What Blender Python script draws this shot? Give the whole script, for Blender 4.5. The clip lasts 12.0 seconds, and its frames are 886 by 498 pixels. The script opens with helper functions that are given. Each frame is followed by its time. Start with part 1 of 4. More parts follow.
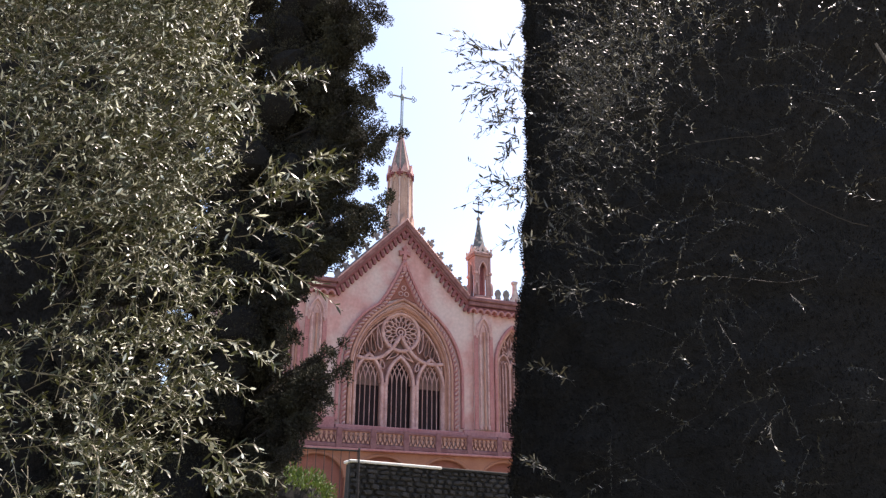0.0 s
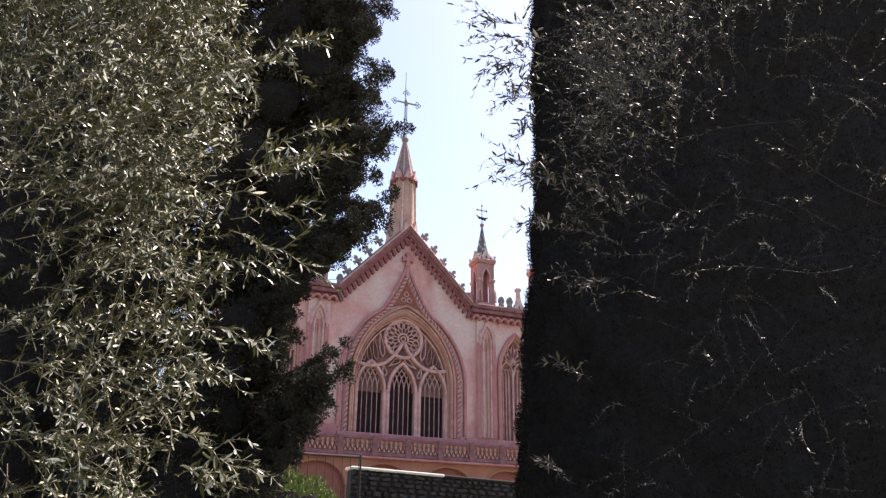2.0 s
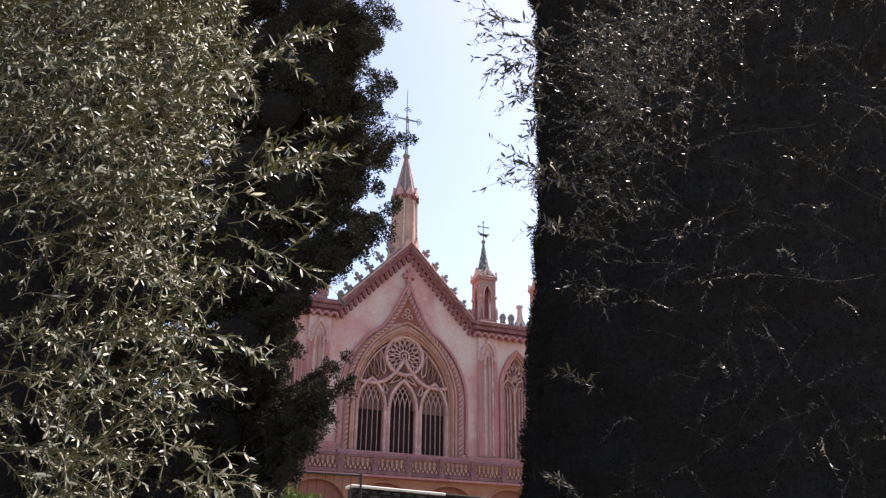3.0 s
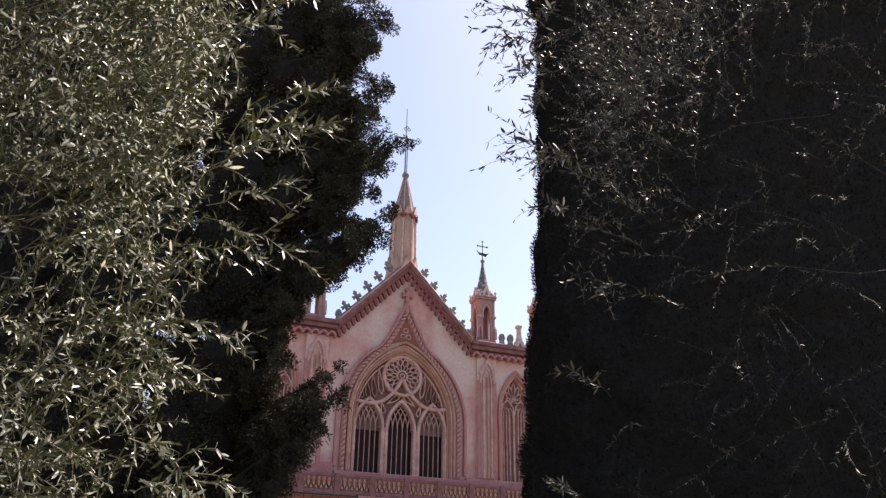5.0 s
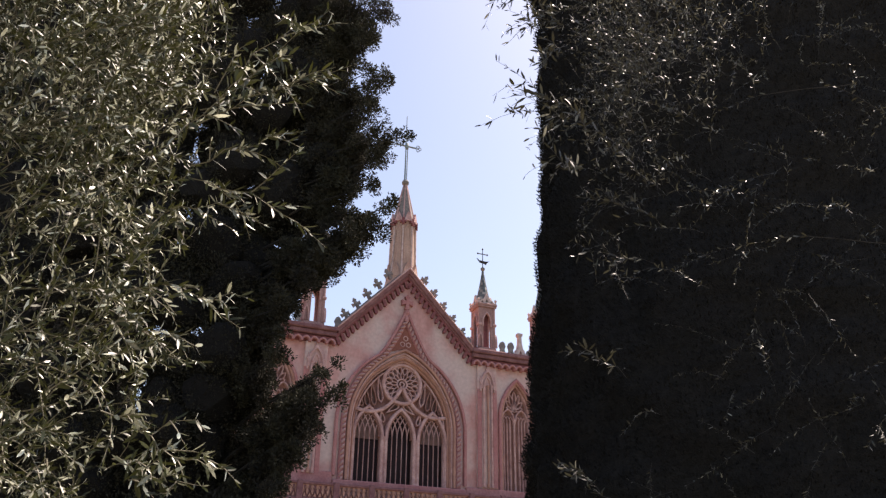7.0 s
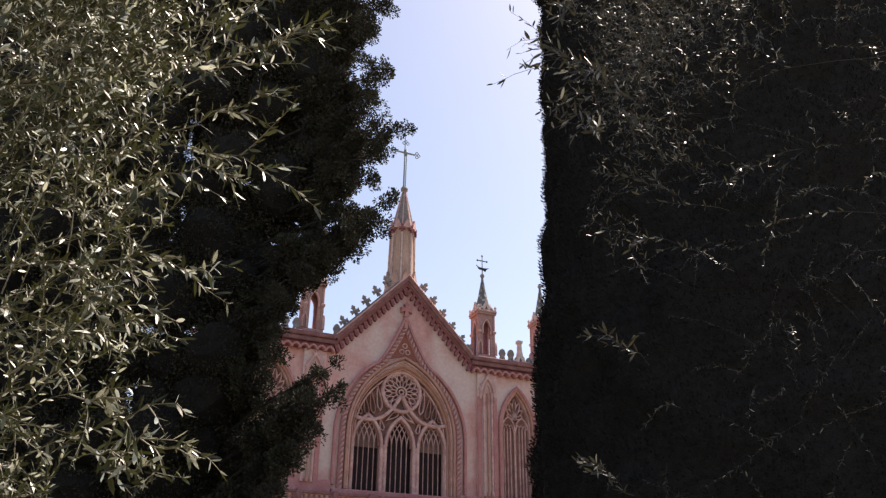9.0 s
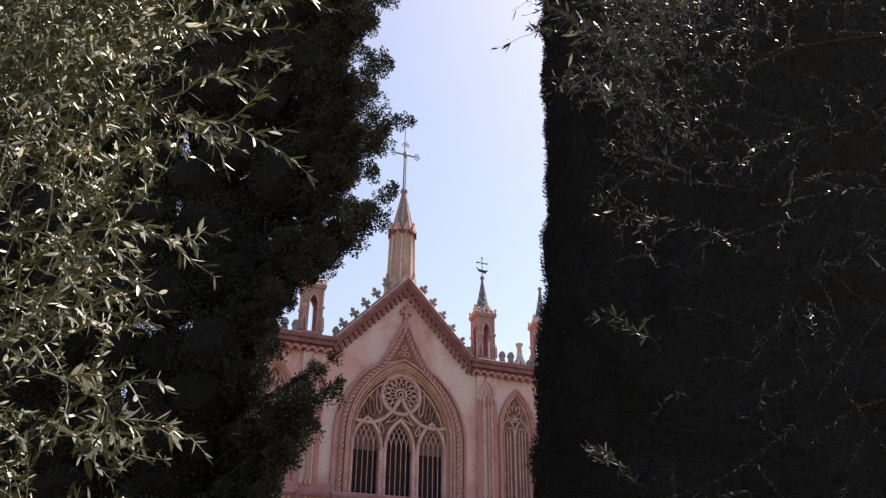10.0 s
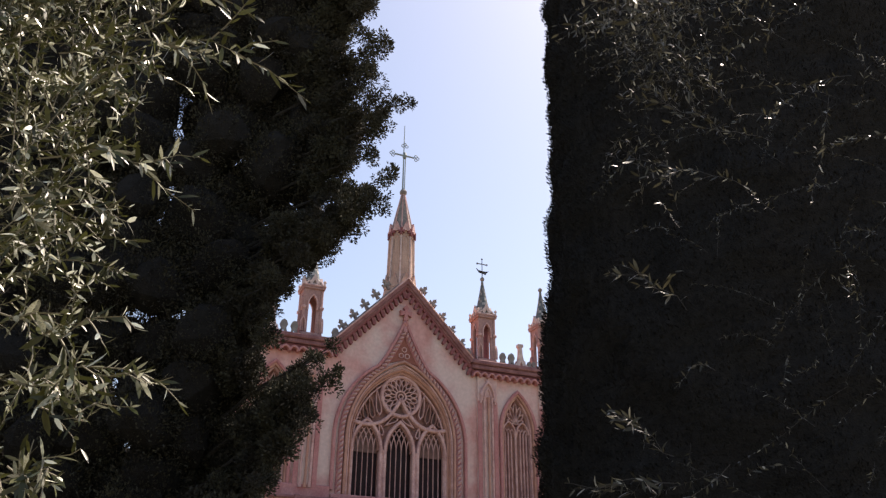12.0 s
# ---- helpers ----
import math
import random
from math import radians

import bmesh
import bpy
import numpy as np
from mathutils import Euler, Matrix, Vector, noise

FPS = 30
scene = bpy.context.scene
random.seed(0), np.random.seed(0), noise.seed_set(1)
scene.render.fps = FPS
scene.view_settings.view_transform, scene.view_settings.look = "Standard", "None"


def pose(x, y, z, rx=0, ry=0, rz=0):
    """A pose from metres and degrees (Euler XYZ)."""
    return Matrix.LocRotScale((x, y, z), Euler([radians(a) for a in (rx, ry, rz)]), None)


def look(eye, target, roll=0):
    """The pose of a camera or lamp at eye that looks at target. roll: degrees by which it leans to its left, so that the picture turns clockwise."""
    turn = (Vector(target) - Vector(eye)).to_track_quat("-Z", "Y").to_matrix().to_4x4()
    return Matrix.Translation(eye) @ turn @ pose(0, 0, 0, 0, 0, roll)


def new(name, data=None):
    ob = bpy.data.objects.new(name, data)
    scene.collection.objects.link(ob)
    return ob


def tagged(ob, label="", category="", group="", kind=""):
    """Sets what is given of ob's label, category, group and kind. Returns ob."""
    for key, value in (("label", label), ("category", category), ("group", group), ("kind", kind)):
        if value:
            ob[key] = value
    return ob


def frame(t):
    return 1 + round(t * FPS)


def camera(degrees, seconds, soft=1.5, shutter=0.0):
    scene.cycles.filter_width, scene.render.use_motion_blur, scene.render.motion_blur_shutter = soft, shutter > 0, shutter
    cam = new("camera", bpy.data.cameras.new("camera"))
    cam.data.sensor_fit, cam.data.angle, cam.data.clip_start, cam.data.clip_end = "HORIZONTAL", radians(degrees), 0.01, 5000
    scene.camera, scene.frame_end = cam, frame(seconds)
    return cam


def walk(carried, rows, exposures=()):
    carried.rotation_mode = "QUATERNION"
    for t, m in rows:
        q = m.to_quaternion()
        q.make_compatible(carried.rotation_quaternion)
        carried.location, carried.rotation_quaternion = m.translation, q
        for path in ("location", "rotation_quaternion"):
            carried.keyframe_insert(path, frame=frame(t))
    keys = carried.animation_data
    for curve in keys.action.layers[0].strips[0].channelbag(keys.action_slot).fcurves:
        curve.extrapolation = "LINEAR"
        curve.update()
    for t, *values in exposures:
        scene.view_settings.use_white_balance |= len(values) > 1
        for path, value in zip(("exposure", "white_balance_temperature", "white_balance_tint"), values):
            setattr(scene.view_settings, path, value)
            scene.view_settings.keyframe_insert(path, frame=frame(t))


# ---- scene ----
cam = camera(57.5, 12.0, soft=1.35)
PATH = [
    (0, (-14.136, -38.364, 1.722), (-13.401, -36.647, 2.435), 0.2),
    (0.5, (-14.114, -38.301, 1.718), (-13.376, -36.58, 2.422), 0.2),
    (1, (-14.097, -38.239, 1.712), (-13.36, -36.517, 2.413), 0.2),
    (1.5, (-14.075, -38.161, 1.71), (-13.342, -36.442, 2.422), 0.3),
    (2, (-14.058, -38.103, 1.713), (-13.332, -36.39, 2.445), 0.6),
    (2.5, (-14.038, -38.023, 1.724), (-13.317, -36.317, 2.478), 0.7),
    (4.5, (-13.938, -37.787, 1.685), (-13.227, -36.103, 2.496), 0.8),
    (5, (-13.893, -37.704, 1.681), (-13.183, -36.025, 2.503), 0.9),
    (5.5, (-13.865, -37.65, 1.66), (-13.155, -35.975, 2.49), 0.8),
    (6, (-13.838, -37.598, 1.64), (-13.131, -35.925, 2.477), 0.9),
    (6.5, (-13.813, -37.51, 1.64), (-13.106, -35.839, 2.481), 1.0),
    (7, (-13.792, -37.437, 1.625), (-13.086, -35.768, 2.471), 0.9),
    (9, (-13.711, -37.167, 1.623), (-13.006, -35.508, 2.489), 0.7),
    (9.5, (-13.682, -37.092, 1.614), (-12.978, -35.434, 2.484), 0.7),
    (10, (-13.65, -37.012, 1.604), (-12.946, -35.357, 2.478), 0.7),
    (10.5, (-13.623, -36.937, 1.598), (-12.918, -35.284, 2.474), 0.7),
    (11, (-13.595, -36.854, 1.593), (-12.89, -35.203, 2.473), 0.5),
    (11.5, (-13.574, -36.788, 1.576), (-12.868, -35.137, 2.458), 0.4),
    (12, (-13.551, -36.729, 1.554), (-12.847, -35.078, 2.438), 0.5),
]
walk(cam, [(t, look(eye, target, roll)) for t, eye, target, roll in PATH],
     [(0, 1.42, 6900, 18), (2.5, 1.22, 7000, 20), (6, 0.97, 7200, 19), (9, 0.88, 7350, 18), (12, 0.88, 7350, 17)])

# ---- light ----
SUN_EL, SUN_DIR = 56.0, (0.928, 0.372)
world = bpy.data.worlds.new("sky")
scene.world = world
world.use_nodes = True
wn = world.node_tree.nodes
wl = world.node_tree.links
sky = wn.new("ShaderNodeTexSky")
sky.sky_type = "NISHITA"
sky.sun_disc = False
sky.sun_elevation = radians(SUN_EL)
sky.sun_rotation = math.atan2(SUN_DIR[0], SUN_DIR[1])
sky.air_density = 1.0
sky.dust_density = 1.15
sky.ozone_density = 0.25
wl.new(sky.outputs[0], wn["Background"].inputs[0])
wn["Background"].inputs[1].default_value = 0.12
sun_data = bpy.data.lights.new("sun", "SUN")
sun_data.energy = 5.0
sun_data.angle = radians(0.53)
sun_data.color = (1.0, 0.95, 0.87)
sun = new("sun", sun_data)
ce = math.cos(radians(SUN_EL))
sun.matrix_world = look((SUN_DIR[0] * ce * 60, SUN_DIR[1] * ce * 60, math.sin(radians(SUN_EL)) * 60), (0, 0, 0))


# ---- materials ----
def material(name, base, second=None, scale=3.0, fine=40.0, rough=0.85, bump=0.3, amount=0.6, island=0.0, objects=0.0,
             translucent=0.0, streak=0.0, metal=0.0, third=None, spec=0.5, pale=None, share=0.25, grain=0.3):
    """Two-scale procedural surface: large stains between two colours, fine grain, relief."""
    m = bpy.data.materials.new(name)
    m.use_nodes = True
    nt = m.node_tree
    N, L = nt.nodes, nt.links
    b = N["Principled BSDF"]
    b.inputs["Roughness"].default_value = rough
    b.inputs["Metallic"].default_value = metal
    b.inputs["Specular IOR Level"].default_value = spec
    tc = N.new("ShaderNodeTexCoord")
    second = second or tuple(c * 0.6 for c in base)
    n1 = N.new("ShaderNodeTexNoise")
    n1.inputs["Scale"].default_value = scale
    n1.inputs["Detail"].default_value = 6
    n1.inputs["Roughness"].default_value = 0.65
    mp = N.new("ShaderNodeMapping")
    mp.inputs["Scale"].default_value = (1, 1, 1.0 - 0.85 * streak)
    L.new(tc.outputs["Object"], mp.inputs[0])
    L.new(mp.outputs[0], n1.inputs["Vector"])
    r1 = N.new("ShaderNodeValToRGB")
    r1.color_ramp.elements[0].position = 0.38
    r1.color_ramp.elements[1].position = 0.66
    L.new(n1.outputs["Fac"], r1.inputs[0])
    mix = N.new("ShaderNodeMix")
    mix.data_type = "RGBA"
    mix.inputs[6].default_value = (*base, 1)
    mix.inputs[7].default_value = (*second, 1)
    mul = N.new("ShaderNodeMath")
    mul.operation = "MULTIPLY"
    mul.inputs[1].default_value = amount
    L.new(r1.outputs[0], mul.inputs[0])
    L.new(mul.outputs[0], mix.inputs[0])
    col = mix.outputs[2]
    n2 = N.new("ShaderNodeTexNoise")
    n2.inputs["Scale"].default_value = fine
    n2.inputs["Detail"].default_value = 4
    L.new(tc.outputs["Object"], n2.inputs["Vector"])
    if third:
        n3 = N.new("ShaderNodeTexNoise")
        n3.inputs["Scale"].default_value = scale * 0.45
        n3.inputs["Detail"].default_value = 8
        L.new(tc.outputs["Object"], n3.inputs["Vector"])
        r3 = N.new("ShaderNodeValToRGB")
        r3.color_ramp.elements[0].position = 0.42
        r3.color_ramp.elements[1].position = 0.58
        L.new(n3.outputs["Fac"], r3.inputs[0])
        m3 = N.new("ShaderNodeMix")
        m3.data_type = "RGBA"
        m3.inputs[7].default_value = (*third, 1)
        L.new(r3.outputs[0], m3.inputs[0])
        L.new(col, m3.inputs[6])
        col = m3.outputs[2]
    if pale:
        gi = N.new("ShaderNodeNewGeometry")
        rp = N.new("ShaderNodeMapRange")
        rp.inputs["From Min"].default_value = 1 - share - 0.08
        rp.inputs["From Max"].default_value = 1 - share + 0.08
        L.new(gi.outputs["Random Per Island"], rp.inputs["Value"])
        mpale = N.new("ShaderNodeMix")
        mpale.data_type = "RGBA"
        mpale.inputs[7].default_value = (*pale, 1)
        L.new(rp.outputs[0], mpale.inputs[0])
        L.new(col, mpale.inputs[6])
        col = mpale.outputs[2]
    hsv = N.new("ShaderNodeHueSaturation")
    L.new(col, hsv.inputs["Color"])
    val = N.new("ShaderNodeMapRange")
    val.inputs["To Min"].default_value = 1 - grain
    val.inputs["To Max"].default_value = 1 + grain
    L.new(n2.outputs["Fac"], val.inputs["Value"])
    out = val.outputs[0]
    for kind, k in (("ShaderNodeNewGeometry", island), ("ShaderNodeObjectInfo", objects)):
        if k:
            g = N.new(kind)
            mr = N.new("ShaderNodeMapRange")
            mr.inputs["To Min"].default_value = 1 - k
            mr.inputs["To Max"].default_value = 1 + k
            L.new(g.outputs["Random Per Island" if island and kind == "ShaderNodeNewGeometry" else "Random"], mr.inputs["Value"])
            mm = N.new("ShaderNodeMath")
            mm.operation = "MULTIPLY"
            L.new(out, mm.inputs[0])
            L.new(mr.outputs[0], mm.inputs[1])
            out = mm.outputs[0]
    L.new(out, hsv.inputs["Value"])
    L.new(hsv.outputs[0], b.inputs["Base Color"])
    if bump:
        bp = N.new("ShaderNodeBump")
        bp.inputs["Strength"].default_value = bump
        bp.inputs["Distance"].default_value = 0.02
        L.new(n2.outputs["Fac"], bp.inputs["Height"])
        L.new(bp.outputs[0], b.inputs["Normal"])
    if translucent:
        tr = N.new("ShaderNodeBsdfTranslucent")
        L.new(hsv.outputs[0], tr.inputs["Color"])
        ms = N.new("ShaderNodeMixShader")
        ms.inputs[0].default_value = translucent
        L.new(b.outputs[0], ms.inputs[1])
        L.new(tr.outputs[0], ms.inputs[2])
        L.new(ms.outputs[0], N["Material Output"].inputs["Surface"])
    return m


PLASTER = material("pink_plaster", (0.583, 0.338, 0.312), (0.360, 0.142, 0.132), 0.9, 6, 0.95, 0.3, 0.8, streak=0.75, third=(0.562, 0.419, 0.392), grain=0.24)
STONE = material("pale_pink_stone", (0.562, 0.351, 0.330), (0.318, 0.164, 0.153), 2.5, 13, 0.9, 0.5, 0.8)
TERRACOTTA = material("dark_red_terracotta", (0.265, 0.086, 0.090), (0.148, 0.049, 0.053), 2.5, 12, 0.9, 0.4, 0.7, grain=0.4)
REDSTONE = material("rose_red_stone", (0.360, 0.139, 0.138), (0.456, 0.233, 0.225), 2.0, 11, 0.9, 0.35, 0.7, streak=0.6, grain=0.4)
OCHRE = material("ochre_plaster", (0.350, 0.155, 0.099), (0.265, 0.108, 0.074), 1.5, 30, 0.95, 0.3, 0.7)
BRICKRED = material("red_brown_plaster", (0.27, 0.10, 0.075), (0.20, 0.07, 0.055), 2.0, 30, 0.95, 0.3, 0.6)
BELFRY = material("ochre_belfry_stone", (0.48, 0.325, 0.26), (0.31, 0.19, 0.155), 1.6, 11, 0.9, 0.4, 0.8, streak=0.7)
GREYSTONE = material("weathered_grey_stone", (0.26, 0.23, 0.215), (0.12, 0.105, 0.10), 5.0, 30, 0.95, 0.5, 0.8)
TILE_DARK = material("dark_glazed_tile", (0.10, 0.11, 0.11), (0.05, 0.06, 0.06), 8, 60, 0.5, 0.2, 0.6, objects=0.3)
TILE_LIGHT = material("pale_glazed_tile", (0.36, 0.33, 0.30), (0.22, 0.20, 0.18), 8, 60, 0.5, 0.2, 0.6, objects=0.3)
MAUVE = material("dark_mauve_stone", (0.165, 0.066, 0.072), (0.29, 0.145, 0.146), 2.6, 14, 0.9, 0.6, 0.75, grain=0.45)
# shade of the carved recesses, put into a darker stone colour
RECESS = material("recess_shade_stone", (0.220, 0.134, 0.118), (0.130, 0.081, 0.074), 3.0, 45, 0.95, 0.5, 0.7)
DARKBARK = material("dark_cypress_bark", (0.03, 0.026, 0.022), (0.018, 0.016, 0.013), 9, 60, 0.95, 0.8, 0.8)
# grimy stone, darkened further to paint in the tracery's recess shade
TYMPANUM = material("tympanum_stone", (0.329, 0.173, 0.143), (0.201, 0.094, 0.081), 2.2, 12, 0.95, 0.5, 0.8)
TURRET = material("turret_stone", (0.38, 0.225, 0.207), (0.27, 0.145, 0.135), 2.5, 12, 0.95, 0.5, 0.8, streak=0.5, grain=0.4)
PALE = material("pale_weathered_stone", (0.636, 0.490, 0.455), (0.318, 0.216, 0.200), 4.0, 16, 0.95, 0.5, 0.8)
HONEY = material("honey_stone", (0.456, 0.240, 0.185), (0.307, 0.152, 0.122), 2.5, 45, 0.9, 0.4, 0.8)
ROOF = material("clay_roof", (0.38, 0.18, 0.11), (0.25, 0.11, 0.08), 3, 30, 0.9, 0.4)
GLASS = material("dark_leaded_glass", (0.026, 0.016, 0.018), (0.036, 0.022, 0.023), 2, 20, 0.55, 0.05, 0.6, spec=0.1)
IRON = material("dark_iron", (0.022, 0.021, 0.022), (0.05, 0.032, 0.026), 10, 60, 0.8, 0.2, 0.5)
VERDIGRIS = material("weathered_iron_cross", (0.20, 0.25, 0.25), (0.12, 0.13, 0.13), 6, 60, 0.6, 0.2, 0.6)
# dark stone whose colour also holds the shade on the wall's face
RUBBLE = material("dark_rubble_stone", (0.050, 0.045, 0.043), (0.024, 0.022, 0.022), 6, 40, 0.95, 0.7, 0.8, objects=0.45)
MORTAR = material("shadowed_mortar", (0.032, 0.030, 0.028), (0.02, 0.019, 0.018), 5, 40, 0.95, 0.7)
CAP = material("limewashed_cap", (0.78, 0.74, 0.68), (0.55, 0.52, 0.48), 5, 50, 0.9, 0.4, 0.6)
EARTH = material("gravel_earth", (0.20, 0.165, 0.12), (0.08, 0.09, 0.04), 0.6, 30, 0.95, 0.6, 0.8)
BARK = material("grey_bark", (0.16, 0.13, 0.10), (0.08, 0.065, 0.05), 9, 60, 0.95, 0.8, 0.8, streak=0.6)
TWIG = material("olive_twig", (0.20, 0.18, 0.13), (0.11, 0.095, 0.07), 20, 90, 0.8, 0.3)
# random pale leaves paint in silver undersides and the sun's highlights
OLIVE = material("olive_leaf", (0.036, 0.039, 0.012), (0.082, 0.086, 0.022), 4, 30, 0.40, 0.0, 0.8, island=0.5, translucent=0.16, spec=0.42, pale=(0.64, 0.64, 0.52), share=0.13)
# brighter copy for the foremost sprays: sunlight put into the leaf colour
OLIVE_SUNLIT = material("sunlit_olive_leaf", (0.36, 0.36, 0.28), (0.07, 0.075, 0.03), 9, 30, 0.34, 0.0, 0.8, objects=0.5, translucent=0.18, spec=0.8)
# darker twig copy: the right-hand tree's shade is in its colour
TWIG_SHADED = material("shaded_olive_twig", (0.04, 0.034, 0.029), (0.026, 0.022, 0.019), 20, 90, 0.8, 0.3)
# shade is put into this leaf colour; its few pale leaves paint glints
OLIVE_SHADED = material("shaded_olive_leaf", (0.034, 0.033, 0.020), (0.056, 0.050, 0.031), 8, 30, 0.46, 0.0, 0.8, island=0.45, translucent=0.2, spec=0.55, pale=(0.25, 0.24, 0.195), share=0.06)
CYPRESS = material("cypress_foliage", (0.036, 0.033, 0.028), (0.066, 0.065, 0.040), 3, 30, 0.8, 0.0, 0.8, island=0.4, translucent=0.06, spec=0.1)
# darker than CYPRESS: the clipped crowns' own shade is put into the colour
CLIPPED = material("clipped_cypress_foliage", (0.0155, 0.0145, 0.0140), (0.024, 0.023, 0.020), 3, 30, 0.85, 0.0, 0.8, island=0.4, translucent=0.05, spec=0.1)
# inner shade of the crowns, put into one near-black core colour
INNER_SHADE = material("crown_inner_shade", (0.017, 0.016, 0.015), (0.027, 0.025, 0.023), 14, 60, 0.95, 0.9, 0.8, spec=0.1)
BUSH = material("bush_leaf", (0.085, 0.13, 0.02), (0.045, 0.072, 0.014), 5, 30, 0.6, 0.0, 0.7, island=0.4, translucent=0.25)


# ---- shape helpers ----
def part(name, data, mat, parent=None, label="", at=None):
    if isinstance(data, bmesh.types.BMesh):
        me = bpy.data.meshes.new(name)
        bmesh.ops.recalc_face_normals(data, faces=data.faces)
        data.to_mesh(me)
        data.free()
    else:
        me = data
    if not me.materials:
        me.materials.append(mat)
    ob = new(name, me)
    if parent:
        ob.parent = parent
    if at is not None:
        ob.matrix_local = at if isinstance(at, Matrix) else Matrix.Translation(at)
    if label:
        tagged(ob, label)
    return ob


def empty(name, parent=None, at=None):
    ob = new(name)
    if parent:
        ob.parent = parent
    if at is not None:
        ob.matrix_local = at if isinstance(at, Matrix) else Matrix.Translation(at)
    return ob


from mathutils.geometry import tessellate_polygon


def plate(outlines, y0, y1, bm=None):
    """A slab in the x-z plane with holes: the first outline is the rim, the rest are holes."""
    bm = bm or bmesh.new()
    flat, vf, vb = [], [], []
    for o in outlines:
        for x, z in o:
            flat.append((x, z))
            vf.append(bm.verts.new((x, y0, z)))
            vb.append(bm.verts.new((x, y1, z)))
    for a, b, c in tessellate_polygon([[Vector((x, z, 0)) for x, z in o] for o in outlines]):
        for vs in ((vf[a], vf[b], vf[c]), (vb[c], vb[b], vb[a])):
            try:
                bm.faces.new(vs)
            except ValueError:
                pass
    k = 0
    for o in outlines:
        n = len(o)
        for i in range(n):
            j = (i + 1) % n
            bm.faces.new((vf[k + i], vf[k + j], vb[k + j], vb[k + i]))
        k += n
    return bm


def sweep(path, profile, closed=False, bm=None):
    """Carries a closed profile of (side, y) along a path of (x, z)."""
    bm = bm or bmesh.new()
    n = len(path)
    rings = []
    for i, (x, z) in enumerate(path):
        a = path[(i - 1) % n] if closed or i else path[i]
        b = path[(i + 1) % n] if closed or i < n - 1 else path[i]
        d = Vector((b[0] - a[0], b[1] - a[1])).normalized()
        k = 1.0
        if a != path[i] and b != path[i]:
            e = Vector((b[0] - x, b[1] - z)).normalized()
            k = 1 / max(0.5, d.dot(e))
        s = Vector((d.y, -d.x)) * k
        rings.append([bm.verts.new((x + s.x * o, y, z + s.y * o)) for o, y in profile])
    m = len(profile)
    for i in range(n if closed else n - 1):
        r, q = rings[i], rings[(i + 1) % n]
        for j in range(m):
            bm.faces.new((r[j], r[(j + 1) % m], q[(j + 1) % m], q[j]))
    if not closed:
        bm.faces.new(rings[0])
        bm.faces.new(rings[-1][::-1])
    return bm


def band(path, w, y0, y1, closed=False, bm=None, c=None):
    c = min(w * 0.25, 0.04) if c is None else c
    h = w / 2
    return sweep(path, [(-h, y1), (-h, y0 + c), (-h + c, y0), (h - c, y0), (h, y0 + c), (h, y1)], closed, bm)


def block(x0, x1, y0, y1, z0, z1, c=0.02, bm=None):
    """A box with chamfered edges all round."""
    bm = bm or bmesh.new()
    ring = []
    for z, k in ((z0, c), (z0 + c, 0), (z1 - c, 0), (z1, c)):
        p = [(x0 + k + c, y0 + k), (x1 - k - c, y0 + k), (x1 - k, y0 + k + c), (x1 - k, y1 - k - c),
             (x1 - k - c, y1 - k), (x0 + k + c, y1 - k), (x0 + k, y1 - k - c), (x0 + k, y0 + k + c)]
        ring.append([bm.verts.new((x, y, z)) for x, y in p])
    for a, b in zip(ring, ring[1:]):
        for i in range(8):
            bm.faces.new((a[i], a[(i + 1) % 8], b[(i + 1) % 8], b[i]))
    bm.faces.new(ring[0][::-1])
    bm.faces.new(ring[-1])
    return bm


def lathe(profile, n=12, cx=0, cy=0, bm=None, turn=0.0):
    bm = bm or bmesh.new()
    rings = []
    for r, z in profile:
        rings.append([bm.verts.new((cx + r * math.cos(turn + 2 * math.pi * i / n), cy + r * math.sin(turn + 2 * math.pi * i / n), z)) for i in range(n)])
    for a, b in zip(rings, rings[1:]):
        for i in range(n):
            bm.faces.new((a[i], a[(i + 1) % n], b[(i + 1) % n], b[i]))
    bm.faces.new(rings[0][::-1])
    bm.faces.new(rings[-1])
    return bm


def tube(points, radii, n=6, bm=None):
    """A tapered round limb along 3D points."""
    bm = bm or bmesh.new()
    rings = []
    for i, p in enumerate(points):
        p = Vector(p)
        d = (Vector(points[min(i + 1, len(points) - 1)]) - Vector(points[max(i - 1, 0)])).normalized()
        s = d.orthogonal().normalized()
        t = d.cross(s)
        r = radii[i]
        rings.append([bm.verts.new(p + (s * math.cos(a) + t * math.sin(a)) * r) for a in [2 * math.pi * k / n for k in range(n)]])
    for a, b in zip(rings, rings[1:]):
        off = min(range(n), key=lambda k: (b[k].co - a[0].co).length)
        for i in range(n):
            bm.faces.new((a[i], a[(i + 1) % n], b[(i + 1 + off) % n], b[(i + off) % n]))
    bm.faces.new(rings[0][::-1])
    bm.faces.new(rings[-1])
    return bm


def pointed(cx, w, z0, h, n=10):
    """A pointed arch from its left springing over the apex to the right one."""
    r = (h * h + w * w) / (2 * w)
    a1 = math.asin(min(1, h / r))
    if r < w:
        a1 = math.pi - a1
    right = [(cx - (r - w) + r * math.cos(a1 * i / n), z0 + r * math.sin(a1 * i / n)) for i in range(n + 1)]
    left = [(2 * cx - x, z) for x, z in right]
    return left + right[-2::-1]


def lancet(cx, w, zb, z0, h, n=8):
    return [(cx - w, zb)] + pointed(cx, w, z0, h, n) + [(cx + w, zb)]


def circle(cx, cz, r, n=28):
    return [(cx + r * math.cos(2 * math.pi * i / n), cz + r * math.sin(2 * math.pi * i / n)) for i in range(n)]


